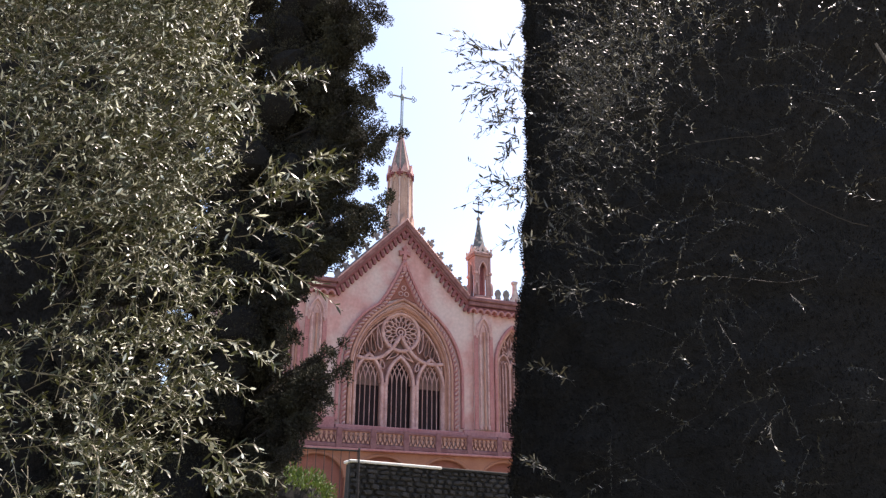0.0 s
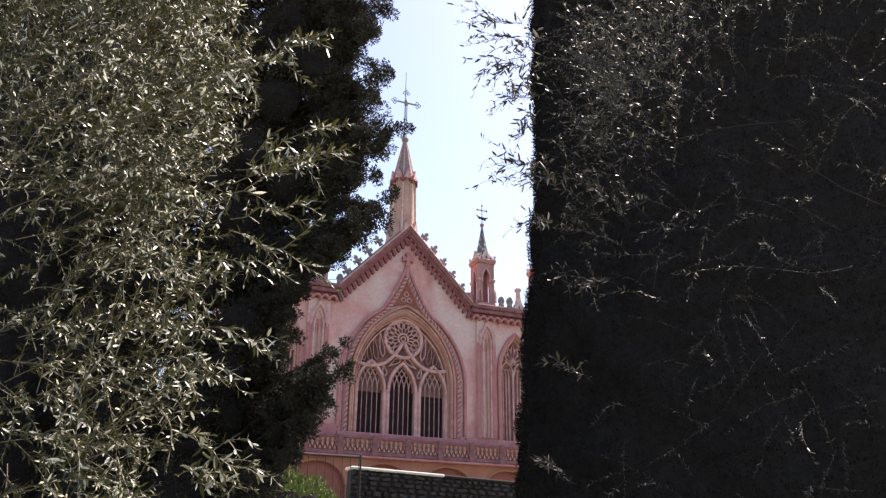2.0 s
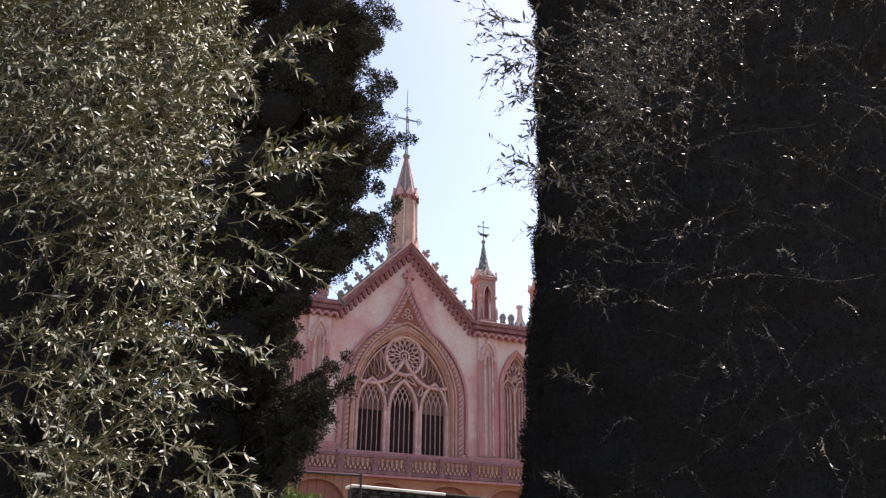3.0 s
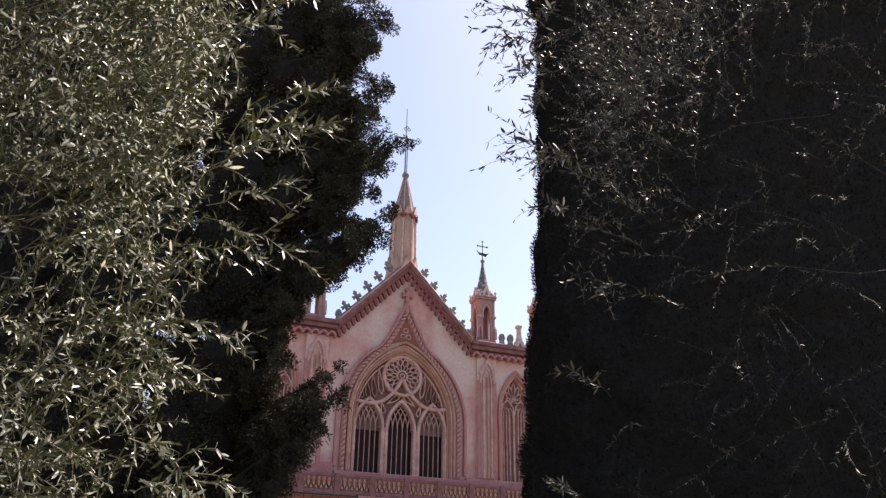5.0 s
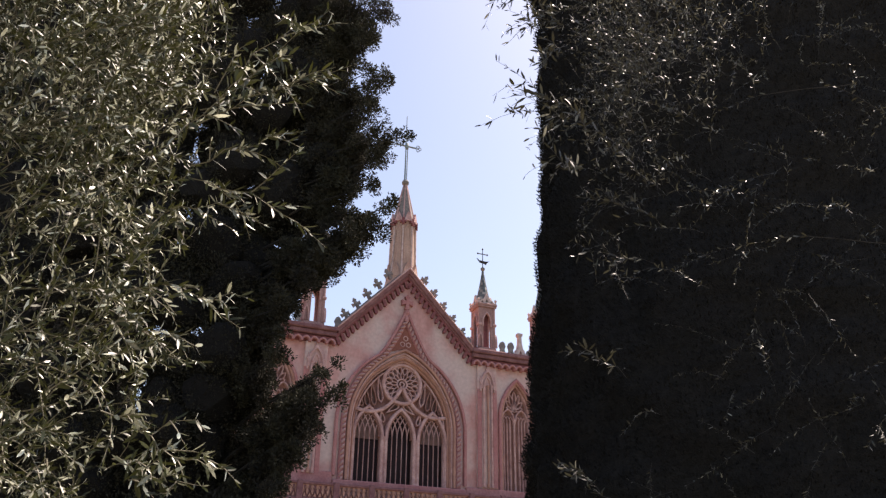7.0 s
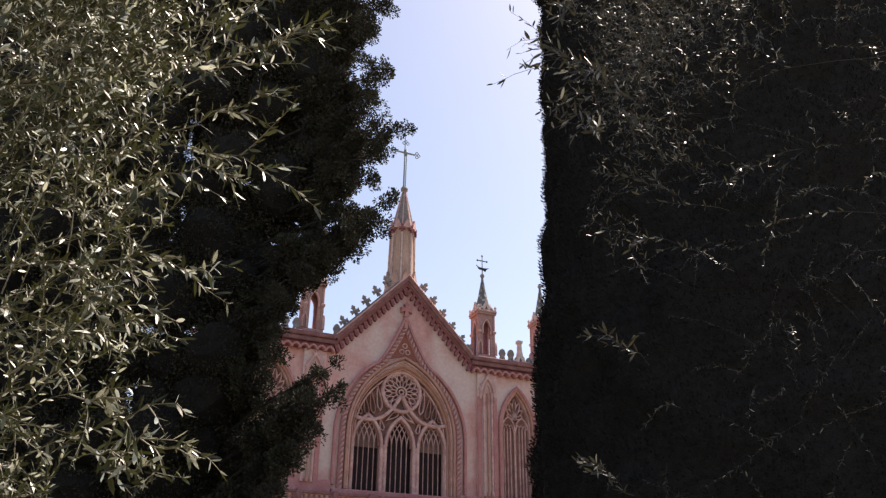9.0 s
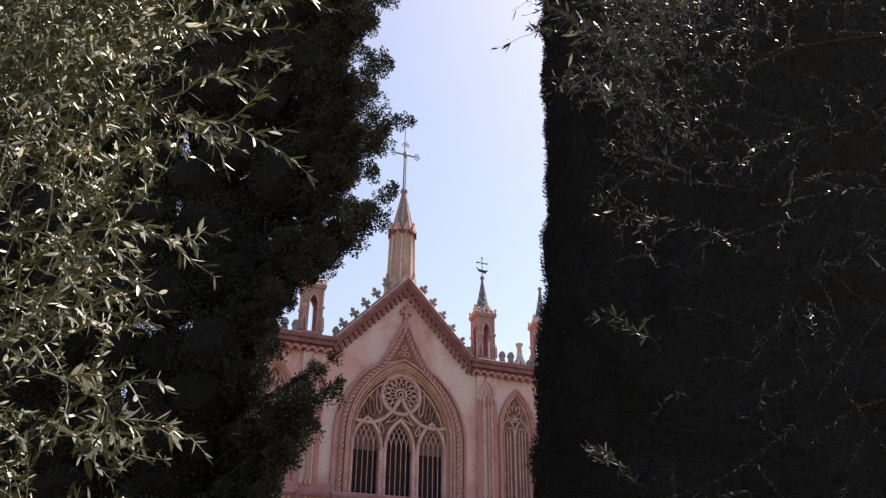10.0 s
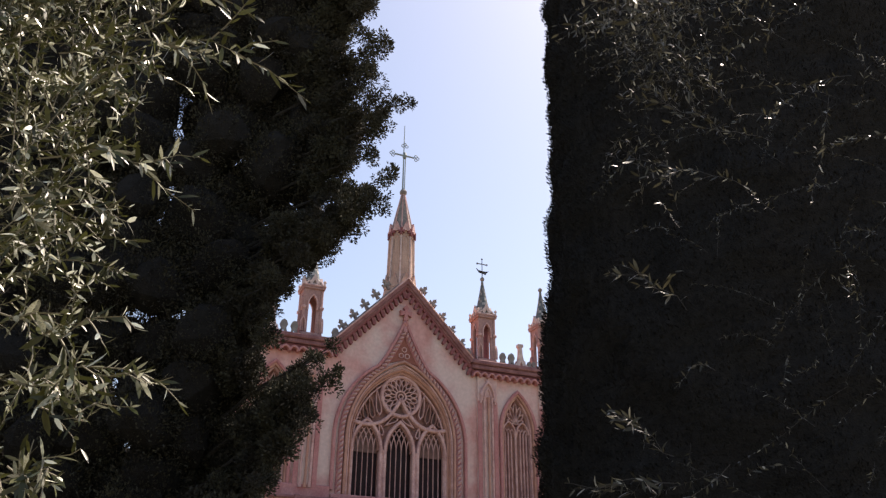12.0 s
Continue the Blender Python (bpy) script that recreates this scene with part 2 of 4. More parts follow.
# ---- ground ----
def ground_height(x, y):
    t = min(1, max(0, (y + 31) / 11))
    return 2.2 * t * t * (3 - 2 * t) + 0.03 * math.sin(x * 0.9) * math.sin(y * 0.7)


def ground_sheet():
    bm = bmesh.new()
    xs = [-1500, -400, -120, -60] + [-40 + 2 * i for i in range(31)] + [40, 80, 200, 600, 1500]
    ys = [-1500, -400, -120, -70] + [-56 + 2 * i for i in range(34)] + [30, 80, 250, 700, 1500]
    rows = [[bm.verts.new((x, y, ground_height(x, y))) for x in xs] for y in ys]
    for a, b in zip(rows, rows[1:]):
        for i in range(len(xs) - 1):
            bm.faces.new((a[i], a[i + 1], b[i + 1], b[i]))
    return part("ground", bm, EARTH)


tagged(ground_sheet(), "dry earth and gravel garden ground with sparse grass", "ground", kind="structure")

# ---- church ----
church = tagged(empty("church", at=(0, 0, 2.2)), "pink neo-gothic church facade with stepped gable, traceried window and turrets", "church")
church.matrix_world = Matrix.Translation((0, 0, 2.2))
DOWN = Matrix.Translation((0, 0, -2.2))


def cpart(name, bm, mat, parent=church, label=""):
    """A part of the church, built in world metres."""
    return part(name, bm, mat, parent, label, DOWN if parent == church else None)


ARCH_W, ARCH_Z, ARCH_H = 2.62, 10.45, 3.55
WING_X, WING_C = 6.42, 0.93
EAVE = 14.85

rim = [(-9.2, 6.3), (9.2, 6.3), (9.2, EAVE), (3.72, EAVE), (0, 18.72), (-3.72, EAVE), (-9.2, EAVE)]
holes = [lancet(0, ARCH_W, 7.7, ARCH_Z, ARCH_H, 14)]
for s in (-1, 1):
    holes.append(lancet(s * WING_X, WING_C, 7.6, 11.5, 1.98))
cpart("facade_wall", plate([rim] + holes, 0, 0.7), PLASTER, label="weathered pale pink plaster wall")
cpart("nave_wall", block(-9.1, 9.1, 0.75, 26, 2.2, 14.6, 0.05), PLASTER)
cpart("roof", plate([[(-3.9, 14.65), (3.9, 14.65), (0, 18.3)]], 0.72, 25), ROOF)

# gable coping, frieze and teeth
slope = [(-3.95, 14.62), (-3.72, 14.86), (0, 18.74), (3.72, 14.86), (3.95, 14.62)]
cpart("gable_coping", sweep([(x, z + 0.04) for x, z in slope[1:4]], [(-0.12, 0.75), (-0.12, -0.34), (-0.08, -0.37), (0.10, -0.33), (0.13, -0.22), (0.20, -0.2), (0.20, 0.75)]), MAUVE, label="moulded rose stone gable coping")
cpart("coping_roll", sweep([(x, z + 0.165) for x, z in slope[1:4]], [(-0.045, 0.6), (-0.045, -0.38), (0.0, -0.43), (0.035, -0.40), (0.035, 0.6)]), STONE, label="pale stone roll along the coping edge")
cpart("gable_frieze", sweep([(x, z - 0.32) for x, z in slope[1:4]], [(-0.2, 0.1), (-0.2, -0.13), (-0.12, -0.18), (0.04, -0.14), (0.08, 0.1)]), TERRACOTTA, label="dark red terracotta raking frieze")
tooth = bpy.data.meshes.new("tooth")
tb = plate([[(-0.05, 0.2), (-0.11, 0.02), (-0.13, -0.12), (-0.05, -0.2), (0.04, -0.13), (0.06, 0.03), (0.09, 0.2)]], -0.19, 0.06)
tb.to_mesh(tooth)
tb.free()
for s in (-1, 1):
    for i in range(16):
        d = (i + 0.5) / 16
        x, z = s * 3.72 * (1 - d), 14.86 + 3.88 * d - 0.62
        part("tooth", tooth, REDSTONE if i % 3 == 1 else TERRACOTTA, church, at=DOWN @ pose(x, 0, z, 0, s * 14, 0) @ Matrix.Diagonal((s, 1, 1, 1)))

# wing cornices with scalloped corbel table
for s in (-1, 1):
    a, b = (3.72, 9.4) if s > 0 else (-9.4, -3.72)
    cpart("cornice", block(a, b, -0.42, 0.75, 14.78, 15.02, 0.05, block(a, b, -0.3, 0.7, 14.55, 14.778, 0.04)), MAUVE, label="rose stone cornice")
    cpart("frieze", block(a, b, -0.12, 0.1, 14.2, 14.548, 0.03), TERRACOTTA, label="dark red frieze")
scallop = bpy.data.meshes.new("scallop")
sb = band(pointed(0, 0.2, 0, 0.24, 5), 0.1, -0.3, 0.05)
sb.to_mesh(scallop)
sb.free()
for s in (-1, 1):
    for i in range(17):
        part("scallop", scallop, REDSTONE, church, at=DOWN @ Matrix.Translation((s * (3.98 + 0.42 * i), -0.05, 14.12)))

# crockets and finials on the skyline
def lobed(size, cx=0, cz=0, cy=0.1, depth=0.16):
    """A carved leaf hook: one slab with three lobes on a stem."""
    half = [(0.10, -0.34), (0.065, -0.1), (0.15, -0.13), (0.25, -0.17), (0.235, -0.05), (0.26, 0.07), (0.16, 0.03), (0.065, 0.05), (0.06, 0.11), (0.12, 0.21), (0.06, 0.24), (0.0, 0.34)]
    rim = [(cx + x * size, cz + z * size) for x, z in half] + [(cx - x * size, cz + z * size) for x, z in half[-2::-1]]
    return plate([rim], cy - depth / 2, cy + depth / 2)


crocket = bpy.data.meshes.new("crocket")
cb = lobed(0.92, depth=0.16)
cb.to_mesh(crocket)
cb.free()
for s in (-1, 1):
    for i in range(5):
        part("crocket", crocket, GREYSTONE, church, at=DOWN @ pose(s * (1.06 + 0.553 * i), 0.05, 18.58 - 0.65 * i, 0, s * 34, 0))


cpart("raking_crest", plate([[(-3.72, 14.86), (-0.2, 18.53), (-0.38, 18.72), (-3.92, 15.03)]], 0.1, 0.24), GREYSTONE, label="weathered grey raking crest")


def skyline_finial():
    bm = plate([[(-0.17, 0), (-0.10, 0.28), (-0.16, 0.42), (-0.1, 0.58), (0, 0.64), (0.1, 0.58), (0.16, 0.42), (0.10, 0.28), (0.17, 0)],
                [(-0.055, 0.08), (0, 0.24), (0.055, 0.08)]], -0.06, 0.06)
    return bm


fin = bpy.data.meshes.new("finial")
fb = skyline_finial()
fb.to_mesh(fin)
fb.free()
for s in (-1, 1):
    for x, k in ((3.62, 1.15), (5.68, 1.2), (6.2, 1.25), (7.28, 0.75), (7.56, 0.8), (9.2, 0.9), (9.7, 1.0)):
        part("finial", fin, GREYSTONE if x < 4 else PALE, church, at=DOWN @ Matrix.Translation((s * x, 0.1, 15.0)) @ Matrix.Diagonal((k, 1, k, 1)))
    bm = plate([[(-0.44, 0), (-0.38, 0.2), (-0.27, 0.24), (-0.25, 0.4), (-0.16, 0.46), (-0.09, 0.8), (-0.075, 1.15), (-0.15, 1.22), (-0.15, 1.36), (0.15, 1.36), (0.15, 1.22), (0.075, 1.15), (0.09, 0.8), (0.16, 0.46), (0.25, 0.4), (0.27, 0.24), (0.38, 0.2), (0.44, 0)], [(-0.12, 0.08), (0, 0.4), (0.12, 0.08)]], -0.13, 0.13)
    part("pinnacle", bm, PALE, church, at=DOWN @ Matrix.Translation((s * 6.75, 0.1, 15.0)))

# great window
win = empty("great_window", church, DOWN)
cpart("reveal", sweep([(-ARCH_W, 7.7)] + pointed(0, ARCH_W, ARCH_Z, ARCH_H, 16) + [(ARCH_W, 7.7)],
                      [(-0.02, 0.6), (0.16, 0.6), (0.16, 0.28), (0.10, 0.24), (0.10, 0.12), (0.04, 0.08), (0.04, 0.0), (-0.02, -0.06), (-0.08, -0.03)]), HONEY, win, "stepped honey stone reveal")
part("glazing", plate([lancet(0, ARCH_W, 7.7, ARCH_Z, ARCH_H, 10)], 0.56, 0.6), GLASS, win, "dark leaded glass")
# tracery screen pierced by three lancets
screen = [lancet(0, ARCH_W - 0.12, 7.72, ARCH_Z, ARCH_H - 0.12, 14)]
screen.append(lancet(0, 0.69, 7.76, 9.95, 1.40))
for s in (-1, 1):
    screen.append(lancet(s * 1.69, 0.66, 7.76, 9.95, 1.36))
    part("lancet_panel", plate([[(s * 1.69 - 0.7, 9.86)] + pointed(s * 1.69, 0.7, 9.95, 1.42, 8) + [(s * 1.69 + 0.7, 9.86)]], 0.46, 0.55), RECESS, win, "carved lancet head darkened for recess shade")
part("tracery_screen", plate(screen, 0.44, 0.54), TYMPANUM, win, "honey stone tracery screen")
for cx in (-1.69, 0, 1.69):
    part("lancet_moulding", band(lancet(cx, 0.74, 7.76, 9.95, 1.45, 10), 0.15, 0.12, 0.44), STONE, win)
    lat = bmesh.new()
    w = 0.66
    for k in range(1, 5):
        x = cx - w + 2 * w * k / 5
        band([(x, 7.76), (x, 10.1)], 0.026, 0.28, 0.36, bm=lat, c=0.008)
    r = 1.62
    for k in range(0, 5):
        for s in (-1, 1):
            x0 = cx + s * (-w + 2 * w * k / 5)
            pts = []
            for i in range(9):
                a = 0.75 * i / 8
                px = x0 + s * r * (1 - math.cos(a))
                pz = 10.0 + r * math.sin(a)
                dx = abs(px - cx)
                rr = (1.4 * 1.4 + 0.69 * 0.69) / (2 * 0.69)
                if dx > w or (dx + rr - 0.69) ** 2 + (pz - 9.95) ** 2 > rr * rr:
                    break
                pts.append((px, pz))
            if len(pts) > 1:
                band(pts, 0.038, 0.28, 0.36, bm=lat, c=0.01)
    part("lattice", lat, STONE, win, "interlaced pale stone lattice bars")
for x in (-0.86, 0.86, -2.44, 2.44):
    bm = lathe([(0.13, 7.72), (0.13, 7.85), (0.085, 7.95), (0.085, 9.72), (0.12, 9.78), (0.15, 9.92), (0.15, 9.98)], 8, x, 0.25)
    part("colonnette", bm, STONE, win)
# rose: a plain broad ring, a ring of open petals and a small hub
RZ = 12.70
part("rose_ring", band(circle(0, RZ, 1.0, 36), 0.17, 0.12, 0.44, True), STONE, win)
part("rose_ring", band(circle(0, RZ, 0.27, 18), 0.08, 0.2, 0.44, True), STONE, win)
part("rose_ring", band(circle(0, RZ, 0.12, 12), 0.06, 0.2, 0.44, True), STONE, win)
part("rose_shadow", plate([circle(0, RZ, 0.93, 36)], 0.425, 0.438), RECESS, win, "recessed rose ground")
for i in range(16):
    a = 2 * math.pi * (i + 0.5) / 16
    t0, t1 = Vector((math.cos(a), math.sin(a))), Vector((-math.sin(a), math.cos(a)))
    if t0.y < -0.9:
        continue
    c0 = Vector((0, RZ))
    petal = band([tuple(c0 + t0 * 0.3), tuple(c0 + t0 * 0.52)], 0.05, 0.2, 0.43, c=0.01)
    loop = [tuple(c0 + t0 * (0.70 + 0.19 * math.sin(b)) + t1 * (0.115 + 0.03 * math.sin(b)) * math.cos(b)) for b in [2 * math.pi * j / 9 for j in range(9)]]
    band(loop, 0.05, 0.2, 0.43, True, petal, 0.01)
    part("rose_petal", petal, STONE, win)
    part("rose_cusp", lathe([(0.045, 0), (0.04, 0.12), (0.01, 0.16)], 6), STONE, win, at=pose(0.86 * math.cos(a + 0.196), 0.43, RZ + 0.86 * math.sin(a + 0.196), 90, 0, 0))
for s in (-1, 1):
    part("spandrel_recess", plate([[(s * 0.74, 11.0), (s * 0.42, 11.38), (s * 0.2, 11.52), (s * 0.66, 11.36)]], 0.425, 0.438), RECESS, win, "shadowed carved recess")
part("inner_roll", band([(-2.36, 7.72)] + pointed(0, 2.36, ARCH_Z, 3.22, 14) + [(2.36, 7.72)], 0.09, 0.2, 0.438), STONE, win)
part("inner_roll", band([(-2.5, 7.72)] + pointed(0, 2.5, ARCH_Z, 3.4, 14) + [(2.5, 7.72)], 0.07, 0.06, 0.3), HONEY, win)
for cx in (-1.69, 0, 1.69):
    part("lancet_roll", band([(cx - 0.62, 9.95)] + pointed(cx, 0.62, 9.95, 1.3, 8) + [(cx + 0.62, 9.95)], 0.05, 0.24, 0.44), TYMPANUM, win)
# ogee ribs sweeping from under the rose to the side lancets
for s in (-1, 1):
    pts = []
    for i in range(15):
        t = i / 14
        x = 2.45 * t
        z = 12.55 - 1.55 * (1 - (1 - t) ** 3.2) + 0.22 * t * t
        pts.append((s * x, z))
    part("ogee_rib", band(pts, 0.17, 0.10, 0.44), STONE, win)
    for bx, bz, tx, tz in ((1.06, 11.68, 1.28, 13.02), (1.40, 11.48, 1.62, 12.72), (1.74, 11.42, 1.92, 12.36), (2.06, 11.38, 2.2, 11.95), (0.12, 11.66, 0.74, 11.2), (0.9, 10.7, 1.06, 11.3)):
        p0, p1 = Vector((s * bx, bz)), Vector((s * tx, tz))
        d = p1 - p0
        n = Vector((d.y, -d.x)).normalized()
        side = [(t, min(0.135, 0.17 * d.length) * math.sin(math.pi * min(1, t * 1.05) ** 0.55) * (1 - 0.25 * t)) for t in [i / 9 for i in range(10)]]
        loop = [tuple(p0 + d * t + n * w) for t, w in side] + [tuple(p0 + d * t - n * w) for t, w in side[-2:0:-1]]
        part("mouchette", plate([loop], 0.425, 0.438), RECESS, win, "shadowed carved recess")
        part("mouchette_rib", band(loop, 0.055, 0.22, 0.438, True), TYMPANUM if bx > 1.2 else STONE, win)
# hood with rope twist and ogee tip
HW, HZ = 3.02, 10.45


def ogee(w, h, tip, k0=0.42):
    """An arch whose upper part swings out into a tip."""
    base = [(x, z) for x, z in pointed(0, w, HZ, h, 40)]
    half = [p for p in base if p[0] >= 0][::-1]
    out = []
    for x, z in half:
        if x < w * k0:
            u = 1 - x / (w * k0)
            z = z + (tip - HZ - h) * u ** 1.5
        out.append((x, z))
    left = [(-x, z) for x, z in out]
    return left + out[-2::-1] if abs(out[-1][0]) < 1e-6 else left + out[::-1]


hood = [(-HW, 7.75)] + ogee(HW, 4.0, 16.05) + [(HW, 7.75)]
cpart("hood_mould", band(hood, 0.28, -0.12, 0.1), REDSTONE, win, "carved ogee hood mould")
outer = [(-HW - 0.36, 7.9)] + ogee(HW + 0.36, 4.08, 16.6) + [(HW + 0.36, 7.9)]
cpart("hood_drip", band(outer, 0.15, -0.2, 0.1), REDSTONE, win)
inner = [(-HW + 0.24, 7.75)] + pointed(0, HW - 0.24, HZ, 3.95, 16) + [(HW - 0.24, 7.75)]
cpart("hood_roll", band(inner, 0.13, -0.2, 0.1), HONEY, win)
inner2 = [(-HW + 0.36, 7.75)] + pointed(0, HW - 0.36, HZ, 3.76, 16) + [(HW - 0.36, 7.75)]
cpart("hood_roll", band(inner2, 0.07, -0.12, 0.1), STONE, win)
cpart("spandrel", plate([[(-0.8, 14.26), (0, 14.5), (0.8, 14.26), (0.38, 14.95), (0.16, 15.45), (0, 15.95), (-0.16, 15.45), (-0.38, 14.95)]], -0.05, 0.05), BRICKRED, win, "dark red ogee spandrel")
for x, z in ((-0.16, 14.72), (0.16, 14.72), (0, 15.05)):
    cpart("roundel", band(circle(x, z, 0.12, 12), 0.05, -0.1, 0.0, True), STONE, win)
cpart("hood_finial", lobed(1.25, 0, 17.05, -0.1, 0.22), REDSTONE, win)
cpart("hood_stem", lathe([(0.16, 15.95), (0.09, 16.3), (0.17, 16.42), (0.17, 16.5), (0.09, 16.56), (0.1, 16.75)], 8, 0, -0.1), REDSTONE, win)
bead = bpy.data.meshes.new("rope_bead")
bb = bmesh.new()
bmesh.ops.create_icosphere(bb, subdivisions=1, radius=1, matrix=Matrix.Diagonal((0.07, 0.09, 0.17, 1)))
bb.to_mesh(bead)
bb.free()
dist = 0.0
for (x0, z0), (x1, z1) in zip(hood, hood[1:]):
    seg = math.hypot(x1 - x0, z1 - z0)
    while dist < seg:
        f = dist / seg
        a = math.degrees(math.atan2(x1 - x0, z1 - z0))
        part("rope_bead", bead, STONE, win, at=pose(x0 + (x1 - x0) * f, -0.17, z0 + (z1 - z0) * f, 0, a + 38, 0))
        dist += 0.25
    dist -= seg
cpart("window_sill", block(-3.4, 3.4, -0.25, 0.5, 7.48, 7.72, 0.04), REDSTONE, win)

# plinth, panelled piers and blind side windows
for s in (-1, 1):
    a, b = sorted((s * 3.42, s * 9.3))
    cpart("plinth", block(a, b, -0.16, 0.05, 6.6, 8.05 if s < 0 else 7.85, 0.04), REDSTONE)
for px in (-8.25, -4.63, 4.63, 8.25):
    pier = empty("pier", church, DOWN @ Matrix.Translation((px, 0, 0)))
    part("shaft", block(-0.56, 0.56, -0.14, 0.05, 7.86, 14.2, 0.03), PLASTER, pier)
    for dx in (-0.44, 0.44):
        part("edge_strip", block(dx - 0.12, dx + 0.12, -0.165, -0.1, 7.9, 12.9, 0.02), REDSTONE, pier, "rose red edge strip")
    for dx in (-0.22, 0.02, 0.23):
        part("colonnette", lathe([(0.085, 7.9), (0.085, 8.05), (0.06, 8.15), (0.06, 12.95), (0.09, 13.1)], 8, dx, -0.19), HONEY if dx == 0.02 else STONE, pier)
    for dx in (-0.4, 0.4):
        part("canopy_pinnacle", lathe([(0.06, 12.75), (0.05, 13.2), (0.09, 13.26), (0.06, 13.34), (0.01, 13.62)], 6, dx, -0.18), STONE, pier)
    part("canopy_finial", lobed(0.5, 0, 13.98, -0.18, 0.12), STONE, pier)
    part("canopy", band([(-0.36, 12.9)] + pointed(0, 0.36, 13.15, 0.75, 7) + [(0.36, 12.9)], 0.12, -0.26, -0.1), STONE, pier, "carved stone pointed canopy")
    part("canopy_panel", band(pointed(0, 0.17, 13.15, 0.42, 6), 0.06, -0.22, -0.1), STONE, pier)
for s in (-1, 1):
    w = empty("side_window", church, DOWN @ Matrix.Translation((s * WING_X, 0, 0)))
    part("frame", band(lancet(0, WING_C + 0.1, 7.6, 11.5, 2.12, 12), 0.16, -0.14, 0.15), REDSTONE, w)
    part("frame_roll", band(lancet(0, WING_C - 0.02, 7.6, 11.5, 1.98, 12), 0.11, -0.06, 0.3), HONEY, w)
    part("inner_frame", band(lancet(0, WING_C - 0.12, 7.6, 11.5, 1.86, 12), 0.09, 0.1, 0.44), STONE, w)
    part("panel", plate([lancet(0, WING_C - 0.05, 7.6, 11.5, 1.95)], 0.42, 0.54), TYMPANUM, w, "blind stone panel")
    part("middle_mullion", lathe([(0.1, 7.62), (0.1, 7.75), (0.06, 7.85), (0.06, 11.3), (0.11, 11.42), (0.11, 11.5)], 8, 0, 0.32), STONE, w)
    for k in (-0.62, -0.44, -0.26, 0.26, 0.44, 0.62):
        part("mullion", band([(k, 7.62), (k, 11.55)], 0.06, 0.27, 0.42), STONE, w)
    for c in (-0.4, 0.4):
        part("light_head", band(pointed(c, 0.36, 11.5, 0.6, 6), 0.08, 0.2, 0.42), STONE, w)
        for k in (-0.19, 0, 0.19):
            part("cusp", band(pointed(c + k, 0.1, 11.5, 0.22, 4), 0.045, 0.27, 0.42), STONE, w)
    for a in (-66, -40, -18, 0, 18, 40, 66):
        d = Vector((math.sin(radians(a)), math.cos(radians(a))))
        p0 = Vector((0, 12.0))
        n = Vector((d.y, -d.x))
        L = (1.12, 0.98, 0.72, 0.5)[(0, 18, 40, 66).index(abs(a))]
        loop = [tuple(p0 + d * L * t + n * 0.1 * math.sin(math.pi * t ** 1.7)) for t in [i / 8 for i in range(9)]]
        loop += [tuple(p0 + d * L * t - n * 0.1 * math.sin(math.pi * t ** 1.7)) for t in [i / 8 for i in range(7, 0, -1)]]
        part("leaf_rib", band(loop, 0.06, 0.25, 0.42, True), STONE, w)

# balustrade
bal = empty("balustrade", church, DOWN)
part("top_rail", block(-13, 13, -0.74, -0.46, 7.32, 7.46, 0.035), MAUVE, bal)
part("bottom_rail", block(-13, 13, -0.72, -0.48, 6.56, 6.76, 0.035), MAUVE, bal)
post = bpy.data.meshes.new("post")
pb = block(-0.14, 0.14, -0.78, -0.42, 6.5, 7.5, 0.03)
pb.to_mesh(post)
pb.free()
post.materials.append(MAUVE)
panel = bpy.data.meshes.new("panel")
pb = bmesh.new()
cuts = []
for k in range(7):
    x = -0.72 + 0.24 * k
    if 0 < k < 7:
        cuts.append([(x, 6.86), (x - 0.07, 7.04), (x, 7.22), (x + 0.07, 7.04)])
    if k < 6:
        cuts.append([(x + 0.045, 6.79), (x + 0.195, 6.79), (x + 0.12, 6.98)])
        cuts.append([(x + 0.045, 7.29), (x + 0.195, 7.29), (x + 0.12, 7.10)])
plate([[(-0.74, 6.75), (0.74, 6.75), (0.74, 7.33), (-0.74, 7.33)]] + cuts, -0.66, -0.54, pb)
pb.to_mesh(panel)
pb.free()
panel.materials.append(HONEY)
for k in range(-7, 8):
    x = 0.07 + 1.70 * k
    part("post", post, REDSTONE, bal, at=(x, 0, 0))
    part("panel", panel, STONE, bal, at=(x + 0.85, 0, 0))

# porch below the balustrade with red arched infill
porch = empty("porch", church, DOWN)
cents = [-10.95, -7.65, -4.35, -1.05, 2.25, 5.55, 8.85]
holes = [[(c - 1.42, 2.3)] + [(c - 1.42 * math.cos(math.pi * i / 14), 5.2 + 1.1 * math.sin(math.pi * i / 14)) for i in range(15)] + [(c + 1.42, 2.3)] for c in cents]
part("porch_wall", plate([[(-13, 2.2), (13, 2.2), (13, 6.5), (-13, 6.5)]] + holes, -0.55, -0.2), OCHRE, porch, "ochre plaster porch wall")
part("porch_infill", plate([[(-13, 2.2), (13, 2.2), (13, 6.45), (-13, 6.45)]], -0.32, -0.05), BRICKRED, porch, "red-brown arch infill")
part("porch_roof", block(-13, 13, -0.8, 0.05, 6.44, 6.555, 0.03), REDSTONE, porch)
for c in cents:
    part("arch_trim", band([(c - 1.42 * math.cos(math.pi * i / 14), 5.2 + 1.1 * math.sin(math.pi * i / 14)) for i in range(15)], 0.14, -0.6, -0.4), OCHRE, porch)


